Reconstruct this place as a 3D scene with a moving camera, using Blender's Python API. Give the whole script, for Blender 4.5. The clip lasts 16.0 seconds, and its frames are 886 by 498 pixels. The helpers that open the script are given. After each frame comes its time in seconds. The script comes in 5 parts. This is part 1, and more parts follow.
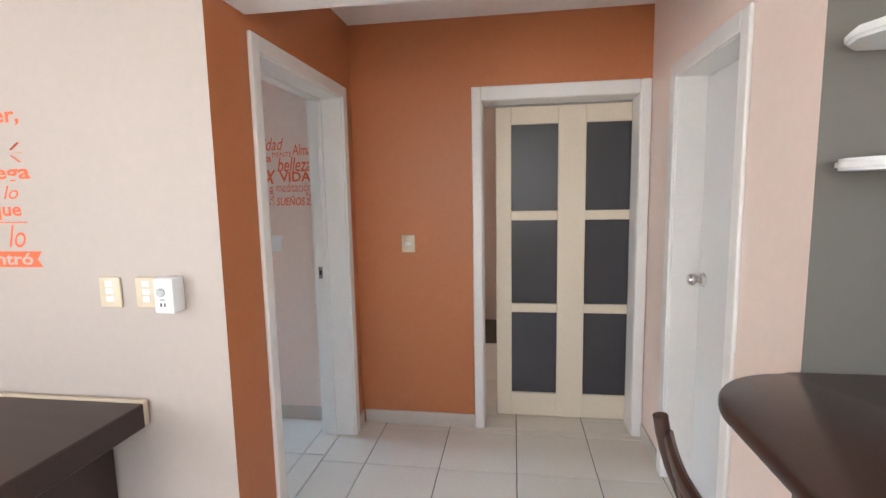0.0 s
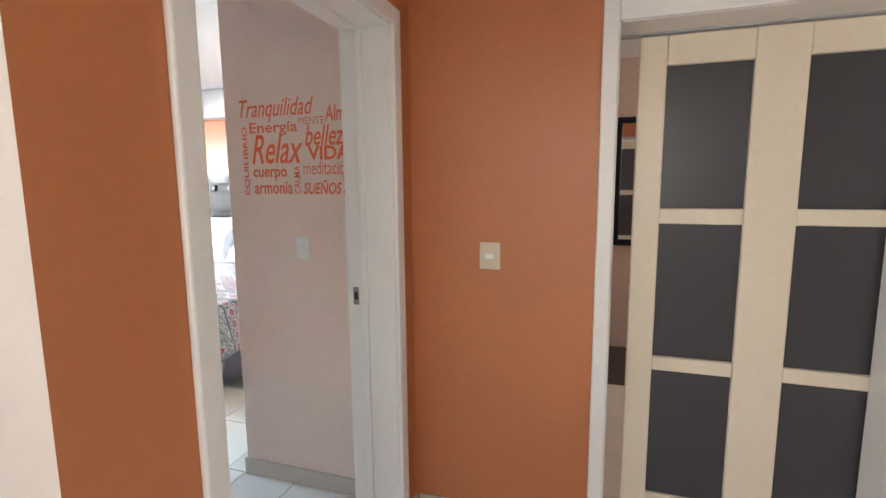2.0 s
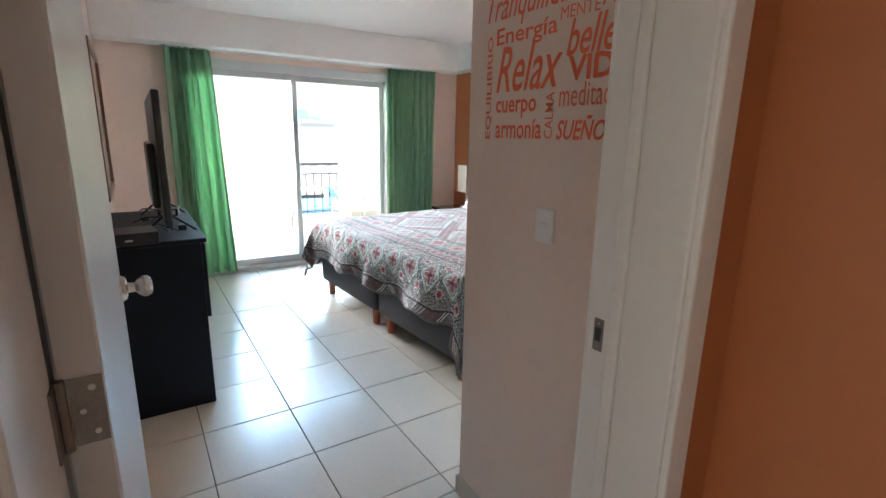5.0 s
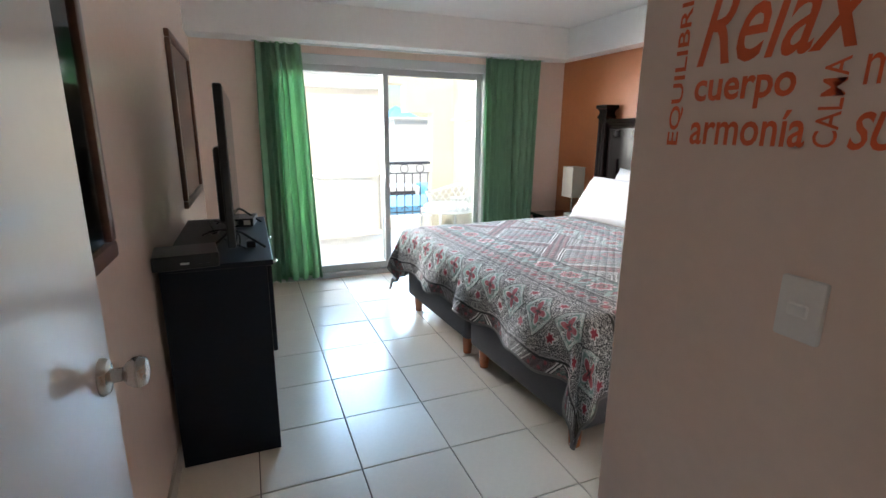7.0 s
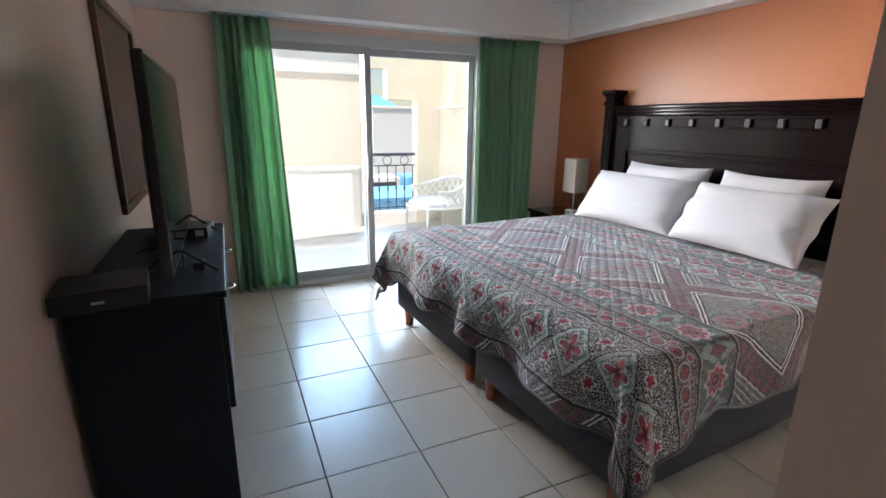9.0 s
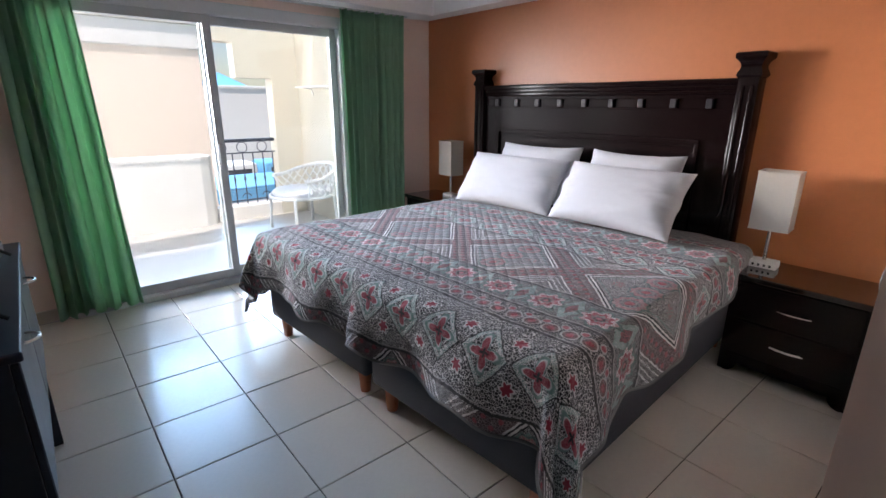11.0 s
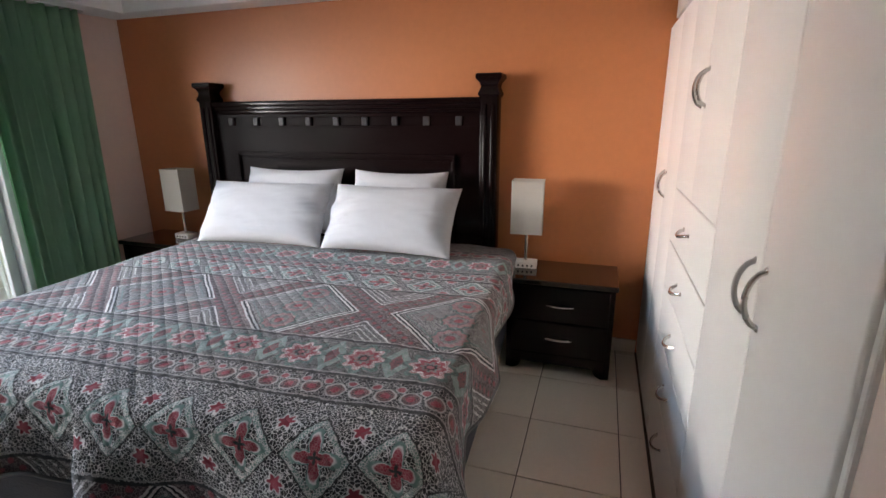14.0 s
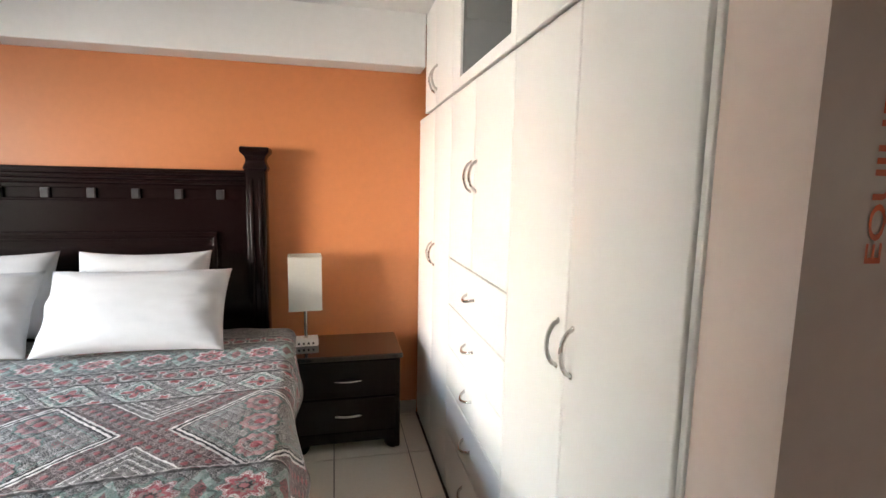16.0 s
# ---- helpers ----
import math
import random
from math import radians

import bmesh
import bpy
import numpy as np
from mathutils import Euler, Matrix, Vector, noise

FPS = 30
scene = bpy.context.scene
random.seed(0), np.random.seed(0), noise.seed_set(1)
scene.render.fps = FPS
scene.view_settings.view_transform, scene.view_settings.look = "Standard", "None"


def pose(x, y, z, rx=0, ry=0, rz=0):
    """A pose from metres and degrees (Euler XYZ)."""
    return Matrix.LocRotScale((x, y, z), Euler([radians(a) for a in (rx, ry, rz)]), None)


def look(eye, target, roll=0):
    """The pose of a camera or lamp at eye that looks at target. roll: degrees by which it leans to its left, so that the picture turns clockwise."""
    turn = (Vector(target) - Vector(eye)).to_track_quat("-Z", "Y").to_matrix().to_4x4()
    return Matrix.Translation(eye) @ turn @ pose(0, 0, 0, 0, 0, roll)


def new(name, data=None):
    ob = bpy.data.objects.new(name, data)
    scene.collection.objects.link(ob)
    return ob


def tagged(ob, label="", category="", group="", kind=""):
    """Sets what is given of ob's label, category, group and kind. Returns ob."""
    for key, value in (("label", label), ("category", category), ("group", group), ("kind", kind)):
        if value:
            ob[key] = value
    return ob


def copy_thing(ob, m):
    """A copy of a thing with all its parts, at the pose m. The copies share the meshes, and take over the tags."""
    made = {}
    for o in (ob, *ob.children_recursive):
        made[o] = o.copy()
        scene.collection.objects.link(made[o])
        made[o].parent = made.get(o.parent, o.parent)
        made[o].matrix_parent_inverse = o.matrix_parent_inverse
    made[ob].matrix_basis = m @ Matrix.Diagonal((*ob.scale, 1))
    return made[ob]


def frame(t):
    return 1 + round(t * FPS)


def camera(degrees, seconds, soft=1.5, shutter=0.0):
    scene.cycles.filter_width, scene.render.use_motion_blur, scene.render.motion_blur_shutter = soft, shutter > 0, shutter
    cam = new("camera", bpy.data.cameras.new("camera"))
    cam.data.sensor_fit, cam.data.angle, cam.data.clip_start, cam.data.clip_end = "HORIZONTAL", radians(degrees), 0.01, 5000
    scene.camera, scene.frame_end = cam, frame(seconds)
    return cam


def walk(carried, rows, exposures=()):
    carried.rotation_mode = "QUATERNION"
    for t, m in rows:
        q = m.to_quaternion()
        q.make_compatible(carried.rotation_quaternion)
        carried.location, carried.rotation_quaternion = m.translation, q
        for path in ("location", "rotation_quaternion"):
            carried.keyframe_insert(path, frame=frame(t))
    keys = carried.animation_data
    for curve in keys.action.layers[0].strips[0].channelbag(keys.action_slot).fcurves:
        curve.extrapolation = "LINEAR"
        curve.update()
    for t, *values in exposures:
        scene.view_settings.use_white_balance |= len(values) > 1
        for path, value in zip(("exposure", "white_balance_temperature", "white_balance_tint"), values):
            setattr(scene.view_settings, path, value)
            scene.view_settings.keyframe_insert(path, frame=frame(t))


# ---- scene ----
cam = camera(85.5, 16.0)
PATH = [
    (0, (0.031, 0.114, 1.461), (-0.259, 2.078, 1.221), -1.1),
    (0.5, (-0.043, 0.345, 1.454), (-0.332, 2.314, 1.249), -1.6),
    (1, (-0.089, 0.6, 1.409), (-0.454, 2.554, 1.191), -1.4),
    (1.5, (-0.173, 0.869, 1.424), (-0.649, 2.8, 1.211), -1.0),
    (2, (-0.187, 1.124, 1.429), (-0.812, 3.005, 1.16), -0.5),
    (2.5, (-0.168, 1.322, 1.421), (-1.01, 3.113, 1.137), -0.4),
    (3, (-0.232, 1.494, 1.408), (-1.252, 3.186, 1.097), -0.0),
    (3.5, (-0.296, 1.664, 1.408), (-1.535, 3.2, 1.082), 0.4),
    (4, (-0.31, 1.838, 1.405), (-1.722, 3.207, 1.039), 1.0),
    (4.5, (-0.345, 1.916, 1.398), (-1.878, 3.135, 0.987), 1.2),
    (5, (-0.481, 1.98, 1.392), (-2.124, 3.032, 0.936), 1.0),
    (5.2, (-0.539, 1.99, 1.392), (-2.214, 2.999, 0.950), 1.0),
    (7.5, (-1.132, 2.232, 1.412), (-2.948, 2.908, 0.921), 0.4),
    (8, (-1.249, 2.262, 1.399), (-3.069, 2.911, 0.912), 0.4),
    (10.3, (-1.697, 2.277, 1.402), (-3.258, 3.398, 0.836), 0.3),
    (10.5, (-1.694, 2.266, 1.402), (-3.228, 3.422, 0.832), 0.1),
    (11, (-1.774, 2.334, 1.403), (-3.23, 3.574, 0.819), 0.3),
    (11.5, (-1.843, 2.451, 1.4), (-3.23, 3.772, 0.819), 0.7),
    (12, (-1.897, 2.468, 1.405), (-3.186, 3.882, 0.819), 0.5),
    (12.5, (-1.98, 2.473, 1.41), (-3.148, 3.993, 0.837), -0.0),
    (13, (-2.04, 2.461, 1.422), (-3.051, 4.09, 0.856), -0.5),
    (13.5, (-2.084, 2.465, 1.424), (-2.919, 4.198, 0.876), -0.6),
    (14, (-2.138, 2.495, 1.431), (-2.739, 4.326, 0.898), -0.4),
    (14.5, (-2.167, 2.593, 1.445), (-2.488, 4.506, 0.956), 0.1),
    (15, (-2.211, 2.618, 1.456), (-2.23, 4.57, 1.021), 0.5),
    (15.5, (-2.304, 2.552, 1.455), (-2.073, 4.507, 1.101), 0.9),
    (16, (-2.359, 2.495, 1.471), (-1.919, 4.428, 1.214), 1.1),
]

EXPOSURES = [(0, 1.98, 6200, 10), (1.5, 2.0, 6500, 10), (3, 1.92, 6700, 12), (3.5, 1.62, 6800, 13), (4, 1.28, 6900, 13), (5, 1.05, 7100, 14), (7.5, 0.42, 7200, 15), (8, 0.28, 7200, 16), (10.5, 0.03, 6800, 21), (12.5, -0.25, 6900, 22), (13, -0.3, 7000, 20), (14, -0.2, 7150, 18), (15, 0.1, 7200, 16), (16, 0.43, 7400, 13)]
walk(cam, [(t, look(eye, target, roll)) for t, eye, target, roll in PATH], EXPOSURES)

# ---- world, sun, large lights ----
world = bpy.data.worlds.new("world")
scene.world = world
world.use_nodes = True
wn = world.node_tree
sky = wn.nodes.new("ShaderNodeTexSky")
sky.sky_type, sky.sun_disc = "NISHITA", False
SUN_EL, SUN_AZ = radians(58), radians(138)  # azimuth from +y towards +x
sky.sun_elevation, sky.sun_rotation = SUN_EL, SUN_AZ
wn.links.new(sky.outputs[0], wn.nodes["Background"].inputs[0])
wn.nodes["Background"].inputs[1].default_value = 0.14


def lamp(name, kind, m, energy, color=(1, 1, 1), size=1.0, size_y=1.0):
    data = bpy.data.lights.new(name, kind)
    data.energy, data.color = energy, color
    if kind == "AREA":
        data.shape, data.size, data.size_y = "RECTANGLE", size, size_y
    ob = new(name, data)
    ob.matrix_world = m
    return ob


sun_way = Vector((math.sin(SUN_AZ) * math.cos(SUN_EL), math.cos(SUN_AZ) * math.cos(SUN_EL), math.sin(SUN_EL)))
sun = lamp("sun", "SUN", look(sun_way * 20, (0, 0, 0)), 4.5, (1.0, 0.95, 0.88))
sun.data.angle = radians(0.5)
# unseen area lamps stand in for sky light that falls through the balcony door
lamp("sky_over_the_street", "AREA", look((-30.0, -1.0, 10.6), (-4.5, 3.4, 1.2)), 14000, (0.42, 0.70, 1.0), 30.0, 7.6)
lamp("high_sky_over_the_street", "AREA", look((-14.4, 3.0, 5.9), (-4.5, 3.3, 1.0)), 2000, (0.34, 0.62, 1.0), 12.0, 3.3)
# unseen fill lamps added outside to brighten the north wall and the wardrobe
lamp("hidden_fill_for_north_wall", "AREA", look((-9.8, 0.0, 1.75), (-2.2, 4.7, 1.5)), 720, (0.90, 0.95, 1.0), 5.4, 1.8)
deep = lamp("hidden_fill_for_wardrobe", "AREA", look((-9.8, 1.55, 1.7), (-1.83, 3.6, 1.4)), 135, (0.96, 0.98, 1.0), 2.0, 1.8)
deep.data.spread = radians(60)
# added fill lamps, out of view, for living room, corridor and words wall
lamp("living_fill_light", "AREA", look((-0.4, -2.75, 1.6), (-0.4, 2.0, 1.2)), 6, (1.0, 0.97, 0.95), 2.4, 1.4)
lamp("corridor_fill_light", "AREA", look((-3.40, -1.5, 1.45), (0.8, 2.2, 1.2)), 36, (0.97, 0.98, 1.0), 1.8, 1.6)
lamp("words_wall_fill_light", "AREA", look((1.9, -2.78, 1.65), (-1.3, 2.94, 1.2)), 8, (0.95, 0.97, 1.0), 1.6, 1.0)
# added unseen fill lamp that brightens the windowless back room
lamp("back_room_fill_light", "AREA", look((2.2, 5.2, 1.7), (-0.6, 5.0, 1.0)), 7, (1, 0.95, 0.9), 1.0, 1.0)


# ---- materials ----
def mat(name, base, rough=0.5, vary=0.06, grain=6.0, bump=0.0, bump_scale=60.0, metal=0.0, coat=0.0, spec=0.5,
        rvar=0.12, rand=0.0, sheen=0.0, stretch=(1, 1, 1), transl=0.0):
    """A painted or plain surface: broad mottling, fine grain, bump and roughness that varies."""
    m = bpy.data.materials.new(name)
    m.use_nodes = True
    nt = m.node_tree
    bs = nt.nodes["Principled BSDF"]
    co = nt.nodes.new("ShaderNodeTexCoord")
    mp = nt.nodes.new("ShaderNodeMapping")
    mp.inputs["Scale"].default_value = stretch
    nt.links.new(co.outputs["Object"], mp.inputs[0])
    n1 = nt.nodes.new("ShaderNodeTexNoise")
    n1.inputs["Scale"].default_value, n1.inputs["Detail"].default_value = grain * 0.25, 3
    n2 = nt.nodes.new("ShaderNodeTexNoise")
    n2.inputs["Scale"].default_value, n2.inputs["Detail"].default_value = grain * 6, 5
    for n in (n1, n2):
        nt.links.new(mp.outputs[0], n.inputs["Vector"])
    add = nt.nodes.new("ShaderNodeMath")
    add.operation = "ADD"
    nt.links.new(n1.outputs["Fac"], add.inputs[0])
    nt.links.new(n2.outputs["Fac"], add.inputs[1])
    last = add
    if rand:
        oi = nt.nodes.new("ShaderNodeObjectInfo")
        ma = nt.nodes.new("ShaderNodeMath")
        ma.operation = "MULTIPLY_ADD"
        nt.links.new(oi.outputs["Random"], ma.inputs[0])
        ma.inputs[1].default_value = rand
        nt.links.new(add.outputs[0], ma.inputs[2])
        last = ma
    ramp = nt.nodes.new("ShaderNodeMapRange")
    ramp.inputs["From Min"].default_value, ramp.inputs["From Max"].default_value = 0.55, 1.45 + rand
    ramp.inputs["To Min"].default_value, ramp.inputs["To Max"].default_value = 1 - vary, 1 + vary
    nt.links.new(last.outputs[0], ramp.inputs["Value"])
    mul = nt.nodes.new("ShaderNodeVectorMath")
    mul.operation = "SCALE"
    mul.inputs[0].default_value = base
    nt.links.new(ramp.outputs[0], mul.inputs["Scale"])
    nt.links.new(mul.outputs[0], bs.inputs["Base Color"])
    rr = nt.nodes.new("ShaderNodeMapRange")
    rr.inputs["From Min"].default_value, rr.inputs["From Max"].default_value = 0.2, 0.8
    rr.inputs["To Min"].default_value, rr.inputs["To Max"].default_value = rough * (1 - rvar), min(1, rough * (1 + rvar))
    nt.links.new(n1.outputs["Fac"], rr.inputs["Value"])
    nt.links.new(rr.outputs[0], bs.inputs["Roughness"])
    bs.inputs["Metallic"].default_value = metal
    bs.inputs["Coat Weight"].default_value = coat
    bs.inputs["Coat Roughness"].default_value = 0.08
    bs.inputs["Specular IOR Level"].default_value = spec
    bs.inputs["Sheen Weight"].default_value = sheen
    if bump:
        nb = nt.nodes.new("ShaderNodeTexNoise")
        nb.inputs["Scale"].default_value, nb.inputs["Detail"].default_value = bump_scale, 4
        nt.links.new(mp.outputs[0], nb.inputs["Vector"])
        bp = nt.nodes.new("ShaderNodeBump")
        bp.inputs["Strength"].default_value, bp.inputs["Distance"].default_value = bump, 0.004
        nt.links.new(nb.outputs["Fac"], bp.inputs["Height"])
        nt.links.new(bp.outputs[0], bs.inputs["Normal"])
    if transl:
        tr = nt.nodes.new("ShaderNodeBsdfTranslucent")
        nt.links.new(mul.outputs[0], tr.inputs["Color"])
        mx = nt.nodes.new("ShaderNodeMixShader")
        mx.inputs[0].default_value = transl
        nt.links.new(bs.outputs[0], mx.inputs[1])
        nt.links.new(tr.outputs[0], mx.inputs[2])
        nt.links.new(mx.outputs[0], nt.nodes["Material Output"].inputs[0])
    return m


ORANGE = mat("orange_paint", (0.52, 0.180, 0.068), 0.42, 0.06, 5, 0.12, 140)
PEACH = mat("peach_paint", (0.87, 0.70, 0.61), 0.34, 0.04, 5, 0.07, 120)
PEACHGLOSS = mat("satin_peach_paint", (0.87, 0.70, 0.61), 0.22, 0.04, 5, 0.02, 40, rvar=0.0)
CREAM = mat("cream_paint", (0.50, 0.43, 0.38), 0.5, 0.04, 5, 0.12, 140)
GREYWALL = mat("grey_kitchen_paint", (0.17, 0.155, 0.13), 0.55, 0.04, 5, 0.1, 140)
WHITE = mat("white_ceiling_paint", (0.88, 0.87, 0.85), 0.6, 0.03, 4, 0.1, 120)
TRIM = mat("white_trim_paint", (0.82, 0.79, 0.75), 0.32, 0.04, 8, 0.05, 80)
DOORWHITE = mat("glossy_white_door_paint", (0.76, 0.75, 0.73), 0.24, 0.02, 6, 0.04, 25, coat=0.2, rvar=0.05)
CREAMDOOR = mat("cream_door_paint", (0.72, 0.62, 0.48), 0.35, 0.05, 8, 0.05, 80)
WARD = mat("white_lacquer_wardrobe", (0.87, 0.84, 0.79), 0.30, 0.012, 4, 0.0, 40, coat=0.15, rvar=0.02)
TILE = mat("beige_ceramic_tile", (0.74, 0.68, 0.59), 0.23, 0.07, 9, 0.03, 14, coat=0.06, spec=0.4, rand=0.5)
SKIRT = mat("beige_skirting_tile", (0.58, 0.51, 0.44), 0.3, 0.06, 9, 0.05, 40)
GROUT = mat("brown_grout", (0.06, 0.043, 0.032), 0.85, 0.2, 30, 0.4, 200)
DARKWOOD = mat("dark_espresso_lacquer", (0.008, 0.003, 0.003), 0.20, 0.2, 6, 0.012, 40, coat=0.04, spec=0.24, stretch=(1, 1, 6))
BLACKWOOD = mat("black_laminate", (0.006, 0.009, 0.018), 0.42, 0.2, 8, 0.08, 90, spec=0.25)
BLOCKWOOD = mat("worn_dark_block_finish", (0.028, 0.025, 0.026), 0.35, 0.2, 8)
COUNTER = mat("dark_brown_wood", (0.045, 0.018, 0.012), 0.33, 0.25, 7, 0.06, 50, coat=0.3, stretch=(6, 1, 1))
DESKWOOD = mat("walnut_desk_laminate", (0.04, 0.021, 0.016), 0.4, 0.25, 8, 0.05, 60, stretch=(1, 6, 1))
DESKEDGE = mat("cream_desk_edging", (0.62, 0.50, 0.37), 0.45, 0.08, 10)
STEEL = mat("brushed_nickel", (0.62, 0.60, 0.57), 0.27, 0.06, 30, 0.03, 200, metal=1.0)
BRASS = mat("aged_hinge_metal", (0.30, 0.27, 0.24), 0.42, 0.2, 30, 0.05, 200, metal=1.0)
ALU = mat("white_aluminium", (0.62, 0.64, 0.64), 0.35, 0.04, 10)
ALUGREY = mat("grey_aluminium", (0.48, 0.50, 0.50), 0.4, 0.05, 10)
LINEN = mat("white_cotton", (0.58, 0.58, 0.59), 0.85, 0.03, 5, 0.10, 260, sheen=0.2)
SHADE = mat("ivory_lamp_shade_cloth", (0.74, 0.69, 0.61), 0.8, 0.04, 12, 0.2, 400, transl=0.35)
PLASTIC = mat("white_plastic", (0.87, 0.86, 0.84), 0.3, 0.03, 20)
IVORY = mat("ivory_plastic", (0.70, 0.60, 0.44), 0.35, 0.05, 20)
BLACKPL = mat("black_plastic", (0.008, 0.009, 0.011), 0.3, 0.1, 20)
SCREEN = mat("dark_tv_screen", (0.006, 0.008, 0.009), 0.09, 0.05, 4)
BASECLOTH = mat("charcoal_base_fabric", (0.055, 0.055, 0.062), 0.9, 0.25, 20, 1.0, 55, stretch=(1, 1, 2.6))
LEGWOOD = mat("varnished_orange_wood", (0.36, 0.10, 0.03), 0.35, 0.15, 8, 0.05, 60, coat=0.3, stretch=(4, 4, 1))
GREEN = mat("green_curtain_cloth", (0.25, 0.47, 0.30), 0.85, 0.14, 8, 0.3, 300, sheen=0.1, stretch=(1, 1, 0.2), transl=0.40)
DECAL = mat("orange_red_vinyl", (0.85, 0.15, 0.05), 0.45, 0.03, 10)
STUCCO = mat("white_stucco", (0.70, 0.68, 0.64), 0.8, 0.05, 6, 0.4, 90)
PEACHSTUCCO = mat("peach_stucco", (0.78, 0.66, 0.55), 0.8, 0.05, 4, 0.3, 90)
# cream stucco made darker, so the balcony's shaded side is in the colour
SHADEDSTUCCO = mat("shaded_cream_stucco", (0.56, 0.53, 0.44), 0.8, 0.06, 5, 0.35, 90)
GLOSSTOP = mat("glass_covered_dark_wood", (0.012, 0.006, 0.004), 0.06, 0.15, 6, spec=0.6, coat=0.6)
BALCTILE = mat("pale_balcony_tile", (0.50, 0.49, 0.47), 0.4, 0.06, 8)
IRON = mat("dark_wrought_iron", (0.03, 0.035, 0.05), 0.5, 0.15, 20)
WICKER = mat("white_wicker", (0.72, 0.72, 0.70), 0.6, 0.08, 20)
BLUE = mat("blue_painted_panel", (0.13, 0.38, 0.60), 0.5, 0.08, 2)
GROUND = mat("pale_dusty_ground", (0.34, 0.31, 0.27), 0.9, 0.2, 0.4)
ASPHALT = mat("grey_asphalt", (0.055, 0.055, 0.06), 0.9, 0.2, 1.5)
FRAMEWOOD = mat("dark_walnut_frame", (0.10, 0.035, 0.016), 0.3, 0.3, 10, 0.06, 60, coat=0.4)
PAPER = mat("white_mat_board", (0.72, 0.70, 0.66), 0.7, 0.04, 8)


def glass_mat(name, tint=(1, 1, 1), rough=0.0, opaque=0.0, base=(0, 0, 0), ior=1.45):
    """A thin pane: clear (or dark) body under a Fresnel gloss."""
    m = bpy.data.materials.new(name)
    m.use_nodes = True
    nt = m.node_tree
    nt.nodes.remove(nt.nodes["Principled BSDF"])
    tr = nt.nodes.new("ShaderNodeBsdfTransparent")
    tr.inputs[0].default_value = (*tint, 1)
    body = tr
    if opaque:
        df = nt.nodes.new("ShaderNodeBsdfDiffuse")
        df.inputs[0].default_value = (*base, 1)
        body = nt.nodes.new("ShaderNodeMixShader")
        body.inputs[0].default_value = opaque
        nt.links.new(tr.outputs[0], body.inputs[1])
        nt.links.new(df.outputs[0], body.inputs[2])
    gl = nt.nodes.new("ShaderNodeBsdfGlossy")
    gl.inputs["Roughness"].default_value = rough
    fr = nt.nodes.new("ShaderNodeFresnel")
    fr.inputs[0].default_value = ior
    mx = nt.nodes.new("ShaderNodeMixShader")
    nt.links.new(fr.outputs[0], mx.inputs[0])
    nt.links.new(body.outputs[0], mx.inputs[1])
    nt.links.new(gl.outputs[0], mx.inputs[2])
    nt.links.new(mx.outputs[0], nt.nodes["Material Output"].inputs[0])
    return m


GLASS = glass_mat("clear_glass", (0.96, 0.98, 0.97))
FARPANE = mat("pale_distant_window_glass", (0.30, 0.36, 0.42), 0.2, 0.1, 4)
DARKGLASS = glass_mat("smoked_glass", (0.25, 0.25, 0.26), 0.25, 0.8, (0.075, 0.07, 0.075))
VENTGLASS = glass_mat("dark_transom_glass", (0.3, 0.32, 0.32), 0.03, 0.8, (0.07, 0.08, 0.08))
PICGLASS = glass_mat("picture_glass", (0.97, 0.97, 0.97), 0.06, ior=1.45)
MIRROR = mat("mirror_silver", (0.85, 0.85, 0.86), 0.02, 0.0, metal=1.0)


# ---- building helpers ----
def part(name, bm, material, parent=None, label="", smooth=False, angle=40):
    """Links a bmesh as one mesh object, under a thing or a part."""
    me = bpy.data.meshes.new(name)
    bm.normal_update()
    bm.to_mesh(me)
    bm.free()
    for m in (material if isinstance(material, (list, tuple)) else (material,)):
        me.materials.append(m)
    if smooth:
        for p in me.polygons:
            p.use_smooth = True
        me.set_sharp_from_angle(angle=radians(angle))
    ob = new(name, me)
    if parent is not None:
        ob.parent = parent
    if label:
        ob["label"] = label
    return ob


def thing(name, at, label, category, group="", rz=0.0):
    e = new(name)
    e.empty_display_size = 0.1
    e.matrix_world = pose(*at, 0, 0, rz)
    return tagged(e, label, category, group)


def struct(name, bm, material, label="", category=""):
    return tagged(part(name, bm, material), label, category or name.split("_")[0], kind="structure")


def box(x0, x1, y0, y1, z0, z1, bevel=0.0, seg=1, bm=None):
    """A box between two corners, with bevelled edges, into bm or a new bmesh."""
    own = bmesh.new()
    bmesh.ops.create_cube(own, size=1)
    for v in own.verts:
        v.co = Vector((x0 if v.co.x < 0 else x1, y0 if v.co.y < 0 else y1, z0 if v.co.z < 0 else z1))
    if bevel:
        bmesh.ops.bevel(own, geom=own.edges[:], offset=bevel, segments=seg, affect="EDGES", profile=0.5)
    if bm is None:
        return own
    me = bpy.data.meshes.new("tmp")
    own.to_mesh(me)
    own.free()
    bm.from_mesh(me)
    bpy.data.meshes.remove(me)
    return bm


def boxes(*rows, bevel=0.0, seg=1):
    bm = bmesh.new()
    for r in rows:
        box(*r, bevel=bevel, seg=seg, bm=bm)
    return bm


def cyl(r0, r1, z0, z1, at=(0, 0), seg=20, bm=None):
    bm = bm or bmesh.new()
    bmesh.ops.create_cone(bm, cap_ends=True, segments=seg, radius1=r0, radius2=r1, depth=z1 - z0,
                          matrix=Matrix.Translation((at[0], at[1], (z0 + z1) / 2)))
    return bm


